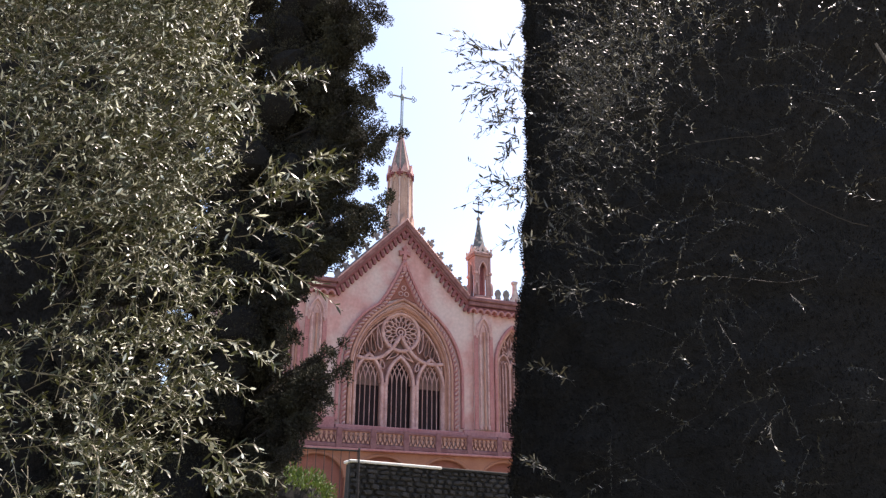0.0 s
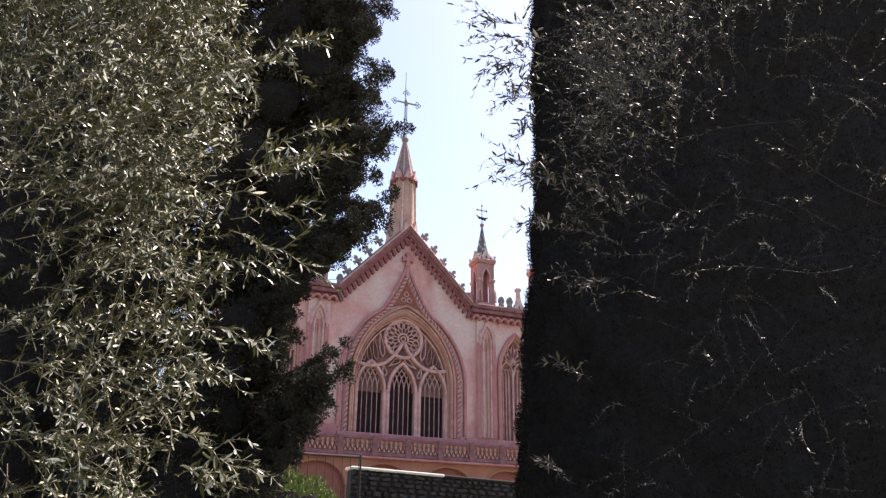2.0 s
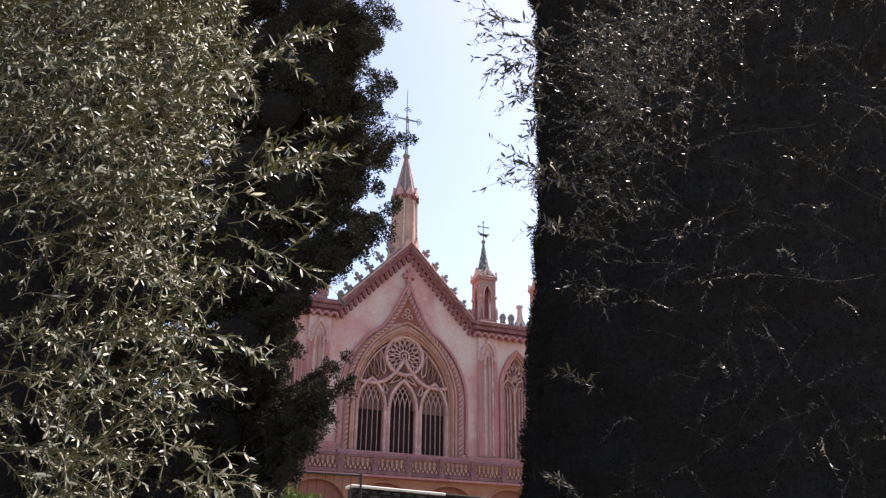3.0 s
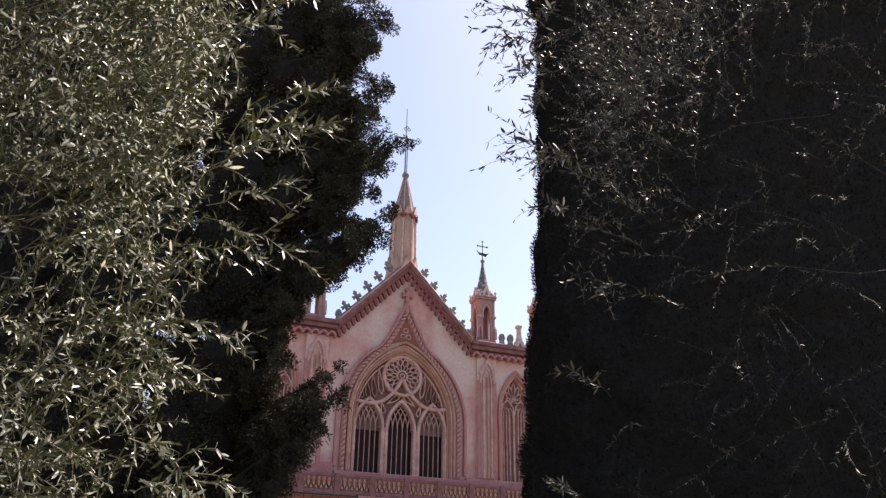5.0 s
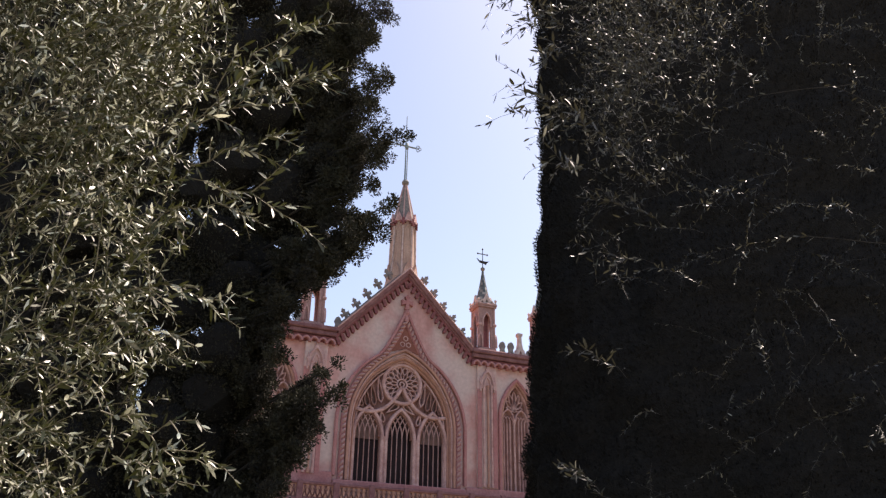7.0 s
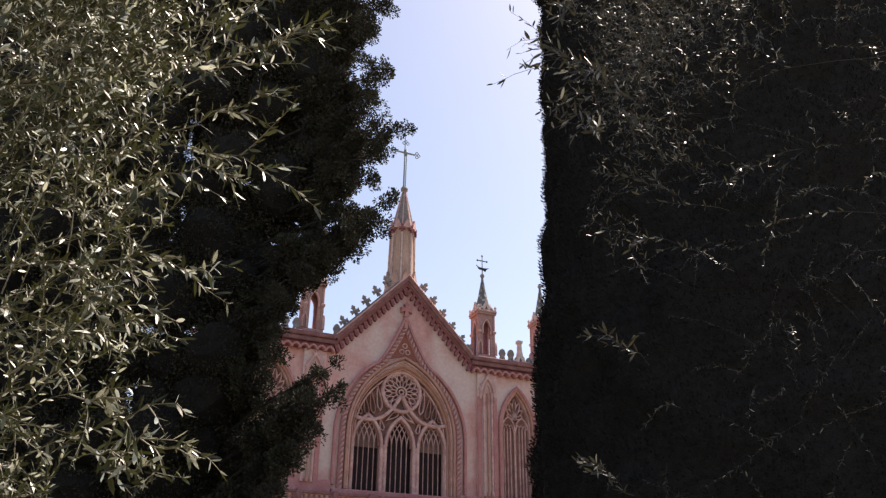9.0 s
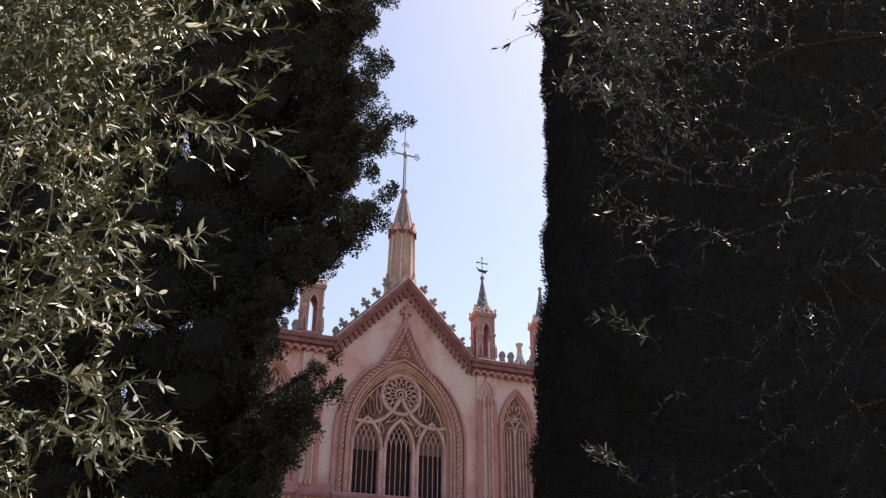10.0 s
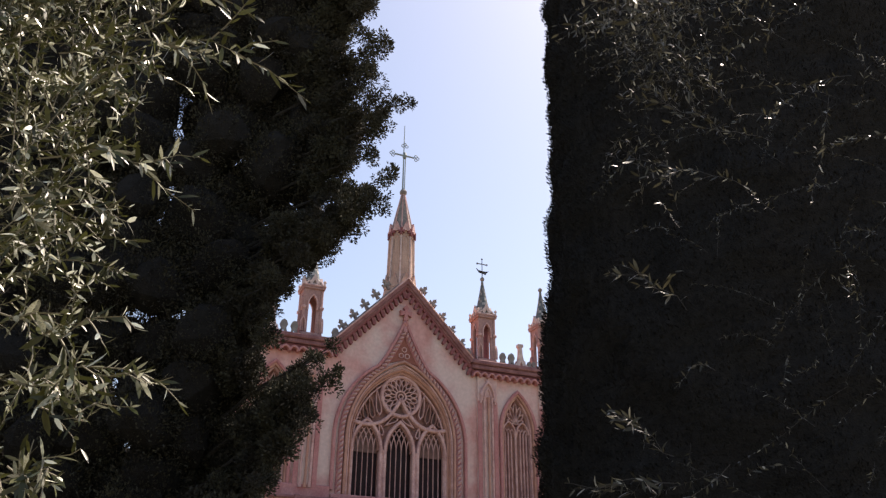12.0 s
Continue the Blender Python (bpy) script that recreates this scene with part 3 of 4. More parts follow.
# turrets
def turret(name, vane):
    t = empty(name, church)
    h = 0.47
    part("base", block(-h - 0.08, h + 0.08, -h - 0.08, h + 0.08, -0.1, 0.28, 0.04), TURRET, t)
    for q in range(4):
        m = Matrix.Rotation(q * math.pi / 2, 4, "Z")
        pl = plate([[(-h, 0.2), (h, 0.2), (h, 2.62), (-h, 2.62)], lancet(0, 0.21, 0.3, 1.75, 0.5)], -h, -h + 0.12)
        part("face", pl, TURRET, t, at=m)
        part("arch_trim", band(lancet(0, 0.24, 1.5, 1.75, 0.55), 0.07, -h - 0.06, -h + 0.02), STONE, t, at=m)
        part("corner_shaft", block(-h - 0.04, -h + 0.11, -h - 0.04, -h + 0.11, 0.28, 2.6, 0.04), TURRET, t, at=m)
        part("corner_cap", block(-h - 0.09, -h + 0.14, -h - 0.09, -h + 0.14, 1.52, 1.68, 0.03), STONE, t, at=m)
        part("niche", band(lancet(-h + 0.04, 0.11, 0.3, 0.7, 0.35), 0.06, -h - 0.12, -h), STONE, t, at=m)
        part("gablet", plate([[(-0.46, 2.82), (0.46, 2.82), (0.36, 3.02), (0.2, 3.06), (0, 3.44), (-0.2, 3.06), (-0.36, 3.02)], [(-0.1, 2.9), (0.1, 2.9), (0, 3.12)], [(-0.36, 2.88), (-0.2, 2.88), (-0.28, 2.98)], [(0.2, 2.88), (0.36, 2.88), (0.28, 2.98)]], -h - 0.04, -h + 0.1), PALE, t, at=m)
    part("cornice", block(-h - 0.13, h + 0.13, -h - 0.13, h + 0.13, 2.7, 2.82, 0.03, block(-h - 0.1, h + 0.1, -h - 0.1, h + 0.1, 2.6, 2.698, 0.02)), TURRET, t)
    for q in range(4):
        part("corner_knob", lathe([(0.07, 2.82), (0.05, 2.95), (0.09, 3.02), (0.03, 3.12)], 6, (h + 0.05) * (-1, 1, 1, -1)[q], (h + 0.05) * (-1, -1, 1, 1)[q]), PALE, t)
    z, r = 2.82, 0.45
    for k in range(14):
        z1, r1 = z + 0.155, 0.41 * (1 - (k + 1) / 14) ** 1.2 + 0.04
        course = part("tile_course", lathe([(r + 0.018, z), (r1 + 0.022, z1)], 12), TILE_DARK, t)
        course.data.materials.append(TILE_LIGHT)
        for i, p in enumerate(course.data.polygons):
            p.material_index = 1 if (i + k) % 3 == 0 and k % 4 != 3 else 0
        z, r = z1, r1
    part("ball", lathe([(0.05, z - 0.05), (0.06, z), (0.12, z + 0.06), (0.13, z + 0.13), (0.08, z + 0.21), (0.03, z + 0.24)], 8), GREYSTONE, t)
    if vane:
        part("niche_back", block(-0.2, 0.2, -0.2, 0.2, 0.25, 2.6, 0.02), TERRACOTTA, t)
        part("rod", lathe([(0.03, z + 0.2), (0.02, z + 1.35)], 6), IRON, t)
        part("cross_arm", tube([(-0.3, 0, z + 1.05), (0.3, 0, z + 1.05)], [0.03, 0.03]), IRON, t)
        for x, zz in ((-0.3, 1.05), (0.3, 1.05), (0, 1.36)):
            part("knob", lathe([(0.02, z + zz - 0.06), (0.06, z + zz), (0.02, z + zz + 0.06)], 6, x, 0), IRON, t)
        part("vane", plate([[(-0.38, z + 0.75), (-0.2, z + 0.5), (0.1, z + 0.46), (0.2, z + 0.4), (0.26, z + 0.52), (0.42, z + 0.66), (0.2, z + 0.62), (0, z + 0.62), (-0.22, z + 0.64)]], -0.02, 0.02), IRON, t, "dark flat metal vane")
    return t


for x, v in ((-4.85, False), (4.78, True), (8.5, False), (-8.5, False)):
    tt = turret("turret", v)
    tt.matrix_local = DOWN @ Matrix.Translation((x, 0.6, 15.02))

# belfry behind the gable
bel = empty("belfry", church, DOWN @ Matrix.Translation((0.22, 1.5, 0)))
part("foot", lathe([(0.95, 17.2), (0.95, 18.6), (0.72, 19.7)], 8, turn=math.pi / 8), BELFRY, bel)
part("shaft", lathe([(0.72, 19.6), (0.68, 22.3), (0.68, 22.5)], 8, turn=math.pi / 8), BELFRY, bel, "ochre octagonal belfry shaft")
for q in range(8):
    m = Matrix.Rotation(q * math.pi / 4, 4, "Z")
    part("panel_frame", band(lancet(0, 0.16, 19.9, 21.7, 0.4, 5), 0.06, -0.68, -0.6), BELFRY, bel, at=m)
    part("gablet", plate([[(-0.25, 22.35), (0.25, 22.35), (0, 22.95)]], -0.74, -0.6), STONE, bel, at=m)
    part("corner_rib", tube([(0, -0.79, 19.0), (0, -0.73, 19.8), (0, -0.69, 22.3)], [0.07, 0.05, 0.045], 6), PALE, bel, at=Matrix.Rotation((q + 0.5) * math.pi / 4, 4, "Z"))
    part("foot_gablet", plate([[(-0.26, 18.9), (0.26, 18.9), (0.2, 19.3), (0, 19.75), (-0.2, 19.3)]], -0.86, -0.7), BELFRY, bel, at=m)
    part("corner_knob", lobed(0.7, 0, 0), TERRACOTTA, bel, at=Matrix.Rotation((q + 0.5) * math.pi / 4, 4, "Z") @ Matrix.Translation((0, -0.82, 22.3)))
part("spire", lathe([(0.62, 22.5), (0.10, 25.0)], 8, turn=math.pi / 8), GREYSTONE, bel, "weathered grey stone spire")
for q in range(8):
    a = math.pi / 8 + q * math.pi / 4
    part("spire_rib", tube([(0.62 * math.cos(a), 0.62 * math.sin(a), 22.5), (0.1 * math.cos(a), 0.1 * math.sin(a), 25.0)], [0.045, 0.03], 5), STONE, bel)
part("ball", lathe([(0.08, 24.95), (0.2, 25.06), (0.22, 25.18), (0.14, 25.32), (0.05, 25.36)], 10), GREYSTONE, bel)
part("rod", tube([(-0.05, 0, 25.3), (-0.05, 0, 29.8)], [0.05, 0.02], 6), VERDIGRIS, bel)
part("rod", tube([(0.06, 0, 25.3), (0.06, 0, 27.6)], [0.03, 0.03], 6), VERDIGRIS, bel)
part("lightning_cable", tube([(-0.1, -0.1, 25.0), (-0.42, -0.3, 23.0), (-0.75, -0.5, 20.2), (-0.9, -0.55, 18.9)], [0.012] * 4, 5), GREYSTONE, bel)
part("cross_arm", band([(-0.62, 27.68), (0.62, 27.68)], 0.09, -0.03, 0.03, c=0.01), VERDIGRIS, bel)
part("cross_hub", lathe([(0.1, 27.5), (0.14, 27.68), (0.1, 27.86)], 8), VERDIGRIS, bel)
for cx, cz, dx, dz in ((-0.72, 27.68, -1, 0), (0.72, 27.68, 1, 0), (-0.0, 28.35, 0, 1)):
    b = bmesh.new()
    for ax, az in ((dx, dz), (dz, dx), (-dz, -dx)):
        band(circle(cx + ax * 0.12, cz + az * 0.12, 0.09, 10), 0.035, -0.02, 0.02, True, b, 0.008)
    part("trefoil", b, VERDIGRIS, bel)


# ---- garden: u to the right, v forward, z up ----
G = Matrix(((0.9193, 0.3937, 0, -14.136), (-0.3937, 0.9193, 0, -38.364), (0, 0, 1, 0), (0, 0, 0, 1)))
rng = np.random.default_rng(7)


def unit(a):
    return a / np.maximum(np.linalg.norm(a, axis=-1, keepdims=True), 1e-9)


LEAF8 = (np.array([[0, 0, 0], [-0.46, 0.28, 0.14], [0, 0.28, 0], [0.46, 0.28, 0.14], [-0.46, 0.66, 0.14], [0, 0.64, -0.02], [0.46, 0.66, 0.14], [0, 1, -0.06]]),
         [(0, 2, 1), (0, 3, 2), (1, 2, 5), (1, 5, 4), (2, 3, 6), (2, 6, 5), (4, 5, 7), (5, 6, 7)])
LEAF6 = (np.array([[0, 0, 0], [-0.45, 0.3, 0.14], [0.45, 0.32, 0.02], [-0.42, 0.7, 0.08], [0.40, 0.72, 0.0], [0.05, 1, -0.2]]),
         [(0, 2, 1), (1, 2, 4), (1, 4, 3), (3, 4, 5)])
BLADE = (np.array([[0, 0, 0], [-0.5, 0.45, 0.1], [0.5, 0.45, 0.1], [0, 1, 0]]), [(0, 2, 1), (1, 2, 3)])


def foliage(name, P, D, N, length, width, shape):
    """One mesh of many small leaves: roots P, directions D, faces N."""
    v, tris = shape
    D = unit(D)
    S = unit(np.cross(D, N))
    N = np.cross(S, D)
    L = np.broadcast_to(np.asarray(length), (len(P),))[:, None, None]
    W = np.broadcast_to(np.asarray(width), (len(P),))[:, None, None]
    co = P[:, None] + S[:, None] * v[None, :, :1] * W + D[:, None] * v[None, :, 1:2] * L + N[:, None] * v[None, :, 2:] * W
    k = len(v)
    t = np.array(tris)
    idx = (np.arange(len(P)) * k)[:, None, None] + t[None]
    me = bpy.data.meshes.new(name)
    nv, nt = len(P) * k, len(P) * len(t)
    me.vertices.add(nv)
    me.vertices.foreach_set("co", co.reshape(-1).astype(np.float32))
    me.loops.add(nt * 3)
    me.loops.foreach_set("vertex_index", idx.reshape(-1).astype(np.int32))
    me.polygons.add(nt)
    me.polygons.foreach_set("loop_start", (np.arange(nt) * 3).astype(np.int32))
    me.update(calc_edges=True)
    return me


def twig_line(start, d, length, droop, n=7):
    pts, p, d = [np.array(start)], np.array(start, float), unit(np.array(d, float))
    for i in range(n):
        p = p + d * length / n
        pts.append(p.copy())
        d = unit(d + np.array([0, 0, -droop / n]) + rng.normal(0, 0.10, 3))
    return np.array(pts)


def line_to(a, b, sag, n=7):
    t = np.linspace(0, 1, n + 1)[:, None]
    p = np.array(a) * (1 - t) + np.array(b) * t
    p[:, 2] += sag * np.sin(math.pi * t[:, 0])
    p[1:-1] += rng.normal(0, 0.012, (n - 1, 3))
    return p


def leaves_on(lines, step, size, keep=1.0, first=0.12):
    """Paired narrow leaves along twigs: roots, directions, faces, lengths."""
    P, D, N, L = [], [], [], []
    for pts in lines:
        seg = np.linalg.norm(np.diff(pts, axis=0), axis=1)
        total = seg.sum()
        cum = np.concatenate([[0], np.cumsum(seg)])
        s = np.arange(total * first, total, step)
        axis = rng.uniform(0, math.pi)
        for k, q in enumerate(s):
            i = min(np.searchsorted(cum, q) - 1, len(seg) - 1)
            i = max(i, 0)
            f = (q - cum[i]) / seg[i]
            p = pts[i] * (1 - f) + pts[i + 1] * f
            d = unit(pts[i + 1] - pts[i])
            a = unit(np.cross(d, [0.3, 0.2, 1]))
            b = np.cross(d, a)
            th = axis + (k % 2) * math.pi / 2 + rng.normal(0, 0.35)
            for sgn in (1, -1):
                if rng.random() > keep:
                    continue
                side = (a * math.cos(th) + b * math.sin(th)) * sgn
                w = rng.uniform(0.3, 1.35)
                dd = unit(d * (1.15 - 0.2 * w) + side * w + rng.normal(0, 0.33, 3))
                P.append(p)
                D.append(dd)
                N.append(d + rng.normal(0, 0.6, 3) + np.array([0, 0, 0.3]))
                L.append(size * rng.uniform(0.5, 1.4) * (1 - 0.35 * (q / total) ** 3))
    return np.array(P), np.array(D), np.array(N), np.array(L)


def twigs_mesh(lines, r0, r1):
    """All thin twigs of a crown in one mesh of three-sided stems."""
    co, faces = [], []
    for pts in lines:
        base = len(co)
        n = len(pts)
        for i, p in enumerate(pts):
            d = unit(pts[min(i + 1, n - 1)] - pts[max(i - 1, 0)])
            a = unit(np.cross(d, [0.31, 0.17, 0.93]))
            b = np.cross(d, a)
            r = r0 + (r1 - r0) * i / (n - 1)
            for k in range(3):
                t = 2.094 * k
                co.append(p + (a * math.cos(t) + b * math.sin(t)) * r)
        for i in range(n - 1):
            for k in range(3):
                q = base + i * 3
                faces.append((q + k, q + (k + 1) % 3, q + 3 + (k + 1) % 3, q + 3 + k))
    me = bpy.data.meshes.new("twigs")
    me.from_pydata([tuple(c) for c in co], [], faces)
    me.update()
    return me


def limbs(tree, root, ends, r, mat=BARK):
    """A bent trunk and one tapering limb to each end."""
    root = np.array(root, float)
    top = np.array(ends, float).mean(axis=0)
    fork = root + (top - root) * 0.42
    fork[2] = root[2] + (top[2] - root[2]) * 0.45
    pts = [root + (fork - root) * t + np.array([0.10 * math.sin(5 * t), 0.08 * math.sin(4 * t + 1), 0]) * (t > 0) for t in np.linspace(0, 1, 7)]
    part("trunk", tube(pts, [r * 1.35, r * 1.05, r, r * 0.95, r * 0.9, r * 0.85, r * 0.7], 10), mat, tree)
    for e in ends:
        p = line_to(pts[-1], e, 0.15, 7)
        part("limb", tube(p, [r * 0.55 * (1 - 0.85 * i / 7) for i in range(8)], 6), mat, tree)


def olive_tree(label, trunk, centre, radius, zr, n_twigs, sprays, leaf, step, mat, inside, ends, keep, length, twig_r, pull):
    tree = tagged(empty("olive_tree"), label, "tree")
    tree.matrix_world = G
    limbs(tree, trunk, ends, 0.11)
    lines = []
    tries = 0
    while len(lines) < n_twigs and tries < n_twigs * 40:
        tries += 1
        p = np.array([centre[0] + rng.uniform(-1, 1) * radius[0], centre[1] + rng.uniform(-1, 1) * radius[1], rng.uniform(*zr)])
        q = np.array([(p[0] - centre[0]) / radius[0], (p[1] - centre[1]) / radius[1], (p[2] - centre[2]) / radius[2]])
        rr = np.linalg.norm(q)
        if rr > 1 or rr < 0.55 or p[1] > centre[1] + 0.5 or not inside(p):
            continue
        out = np.array([q[0] / radius[0], q[1] / radius[1], q[2] / radius[2] * 0.5])
        d = unit(unit(out) * 0.9 + rng.normal(0, 0.55, 3) + np.array(pull))
        ln = twig_line(p, d, rng.uniform(*length), rng.uniform(0.1, 0.8))
        if all(inside(x, 0.5) for x in ln[2:]):
            lines.append(ln)
    if centre[0] > 0:
        for k in range(5):
            a = np.array([rng.uniform(1.5, 2.9), rng.uniform(3.5, 4.6), rng.uniform(2.2, 5.2)])
            arc = twig_line(a, (-1, rng.uniform(-0.2, 0.2), rng.uniform(-0.5, 0.4)), rng.uniform(0.6, 1.3), rng.uniform(-0.2, 0.5), 10)
            part("branch", tube([tuple(q) for q in arc], [0.0026 - 0.00018 * i for i in range(11)], 5), TWIG_SHADED, tree)
            lines.append(arc[5:])
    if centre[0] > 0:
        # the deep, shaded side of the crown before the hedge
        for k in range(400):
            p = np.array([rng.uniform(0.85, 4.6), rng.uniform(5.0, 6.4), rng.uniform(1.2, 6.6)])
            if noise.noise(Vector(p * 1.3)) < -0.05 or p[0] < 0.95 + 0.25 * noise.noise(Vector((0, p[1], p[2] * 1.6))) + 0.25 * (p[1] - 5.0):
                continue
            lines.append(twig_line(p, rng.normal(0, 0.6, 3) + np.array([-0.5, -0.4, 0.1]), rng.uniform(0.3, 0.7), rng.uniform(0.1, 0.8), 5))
    main = []
    for tip, base in sprays:
        a, b = np.array(base, float), np.array(tip, float)
        a[1] += 0.12
        ln = line_to(a, b, rng.uniform(-0.03, 0.05))
        main.append(ln)
        for k in (1, 2, 3, 4, 5) if centre[0] < 0 else (1, 2, 2, 3, 3, 4, 4, 5):
            d = unit(b - a) + rng.normal(0, 0.45, 3)
            main.append(twig_line(ln[k], d, np.linalg.norm(b - a) * rng.uniform(0.2, 0.42), 0.4, 5))
    tagged(part("twig_mass", twigs_mesh(lines + main, *twig_r), TWIG if centre[0] < 0 else TWIG_SHADED, tree), kind="stuff")
    P, D, N, L = (np.concatenate(q) for q in zip(leaves_on(lines, step, leaf, keep), leaves_on(main, step * 1.5, leaf * (1.15 if centre[0] < 0 else 1.28), keep)))
    W = L * rng.uniform(0.17, 0.27, len(L))
    tagged(part("crown", foliage("crown", P, D, N, L, W, LEAF6), mat, tree, "narrow grey-green olive leaves"), kind="stuff")
    # the foremost leaves stand singly
    one = foliage("leaf", np.zeros((1, 3)), np.array([[0.0, 1, 0]]), np.array([[0.0, 0, 1]]), 1.0, 0.22, LEAF8)
    P, D, N, L = leaves_on(main, step * 2.2, leaf * 1.05, 1.0)
    pick = rng.permutation(len(P))[:280]
    for i in pick:
        d = Vector(D[i]).normalized()
        s = d.cross(Vector(N[i])).normalized()
        m = Matrix((s, d, s.cross(d))).transposed().to_4x4()
        part("leaf", one, OLIVE_SUNLIT if centre[0] < 0 else mat, tree, at=Matrix.Translation(P[i]) @ m @ Matrix.Scale(L[i], 4))
    return tree


def edge_left(p, k=0.0):
    z = p[2]
    bulge = 0.07 * math.sin(z * 5.1 + 1) + 0.05 * math.sin(z * 11.3)
    lim = -0.90 + bulge - 0.12 * max(0, 2.7 - z) - 0.45 * max(0, p[1] - 3.5)
    if k == 0 and noise.noise(Vector(p * 2.3)) > 0.2 + 0.1 * max(0, 3.2 - z):
        return False
    if k == 0 and z < 2.75 and p[0] < -1.5 and noise.noise(Vector(p * 29.0)) > -0.02:
        return False
    return p[0] < lim and p[1] > 3.05 + 0.15 * math.sin(p[0] * 4 + z * 3) and p[2] < 5.6


SPRAYS_L = [((-0.44, 2.69, 3.5), (-0.97, 3.15, 3.71)), ((-0.37, 2.69, 3.13), (-0.85, 3.15, 3.27)), ((-0.37, 3.15, 3.3), (-0.98, 3.37, 3.28)),
            ((-0.44, 3.15, 3.25), (-0.97, 3.37, 3.35)), ((-0.5, 3.15, 3.04), (-0.97, 3.37, 3.11)), ((-0.48, 3.15, 2.77), (-0.97, 3.37, 3.06)),
            ((-0.64, 3.15, 2.74), (-1.06, 3.37, 2.91)), ((-0.63, 3.2, 2.49), (-1.05, 3.2, 2.56)), ((-0.7, 3.2, 2.1), (-1.05, 3.2, 2.18)),
            ((-0.73, 3.2, 2.29), (-1.1, 3.2, 2.46)), ((-0.51, 2.69, 3.49), (-1.01, 3.15, 3.58)), ((-0.45, 2.69, 3.05), (-0.95, 3.15, 3.1)),
            ((-0.63, 3.25, 2.02), (-0.95, 3.3, 2.11)), ((-0.78, 3.25, 1.99), (-1.03, 3.3, 2.06)), ((-0.78, 3.25, 1.88), (-1.0, 3.3, 1.85)),
            ((-0.81, 3.25, 1.82), (-1.0, 3.3, 1.88)), ((-0.7, 3.25, 1.96), (-0.97, 3.3, 2.0))]
olive_tree("large olive tree with dense sunlit silvery leaves", (-4.2, 6.4, 0), (-2.7, 5.0, 3.2), (2.35, 2.3, 3.5), (1.3, 5.6), 5600, SPRAYS_L, 0.041, 0.0215,
           OLIVE, edge_left, [(-3.7, 5.9, 4.9), (-3.9, 5.7, 3.4), (-4.4, 5.6, 4.4), (-3.9, 6.6, 5.0)], 0.95, (0.3, 0.75), (0.0027, 0.0009), (0.55, -0.1, 0.2))


def edge_right(p, k=0.0):
    z = p[2]
    lim = 0.55 + 0.08 * math.sin(z * 6) - 0.25 * min(1, max(0, (z - 3.6) * 3)) * (p[1] < 4.0) + 0.15 * (p[1] - 3.8)
    if k:
        return p[0] > lim - 0.06
    return p[0] > lim and p[1] > 4.0 and noise.noise(Vector(p * 37.0)) * 0.9 + 0.5 < 0.0 + 1.0 / (1 + math.exp(-(z - 3.75) * 2.4 + (p[0] - 0.95) * 4.2))


SPRAYS_R = [((-0.03, 3.18, 4.02), (0.47, 3.36, 4.04)), ((0.01, 3.18, 3.93), (0.47, 3.36, 3.94)), ((0.04, 3.18, 3.73), (0.47, 3.36, 3.94)),
            ((0.15, 3.18, 3.57), (0.47, 3.36, 3.77)), ((0.11, 3.18, 3.35), (0.47, 3.36, 3.34)), ((0.14, 3.18, 3.15), (0.57, 3.36, 3.21)),
            ((0.16, 3.18, 3.61), (0.43, 3.36, 4.11)), ((0.2, 3.18, 3.49), (0.38, 3.36, 3.9)), ((0.26, 3.18, 2.94), (0.43, 3.36, 3.12)),
            ((0.23, 3.18, 3.35), (0.4, 3.36, 3.67)), ((0.52, 4.1, 3.36), (0.92, 4.1, 3.25)), ((0.47, 4.1, 3.09), (0.86, 4.1, 3.08)),
            ((0.37, 4.1, 2.19), (0.6, 4.1, 2.08)), ((0.26, 4.1, 1.96), (0.6, 4.1, 2.0)), ((0.41, 4.1, 2.63), (0.7, 4.1, 2.56)),
            ((0.31, 4.1, 3.58), (0.6, 4.1, 3.85)), ((0.56, 4.1, 3.71), (0.95, 4.1, 3.42))]
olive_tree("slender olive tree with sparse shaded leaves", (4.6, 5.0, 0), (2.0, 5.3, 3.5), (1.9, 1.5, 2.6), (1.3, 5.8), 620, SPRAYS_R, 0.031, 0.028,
           OLIVE_SHADED, edge_right, [(3.2, 4.6, 5.2), (3.4, 4.4, 3.6), (3.9, 4.9, 4.6), (3.3, 5.2, 5.4)], 0.8, (0.25, 0.6), (0.0011, 0.0005), (-0.3, -0.1, 0.1))


# loose cypress: boughs that end in lumpy tufts of scaly sprays; each is reach, height and size
BOUGHS = [(-0.80, 7.68, 0.19), (-0.93, 7.36, 0.16), (-0.74, 6.80, 0.14), (-0.92, 6.88, 0.14), (-0.87, 6.45, 0.18), (-0.80, 6.10, 0.16),
          (-0.58, 6.10, 0.09), (-0.45, 6.12, 0.07), (-0.76, 5.84, 0.15), (-0.79, 5.55, 0.11), (-0.62, 5.30, 0.12), (-0.74, 5.06, 0.16),
          (-0.95, 4.99, 0.17), (-1.20, 4.80, 0.17), (-1.38, 4.52, 0.15), (-1.60, 4.24, 0.17), (-1.52, 4.02, 0.08), (-1.52, 3.80, 0.14),
          (-1.00, 3.72, 0.06), (-1.13, 3.62, 0.09), (-0.95, 3.50, 0.06), (-1.05, 3.41, 0.12), (-1.24, 3.34, 0.17), (-1.22, 3.13, 0.13),
          (-1.34, 2.90, 0.14), (-1.48, 2.64, 0.15), (-1.02, 8.05, 0.24), (-1.75, 2.35, 0.22), (-2.0, 1.95, 0.26)]
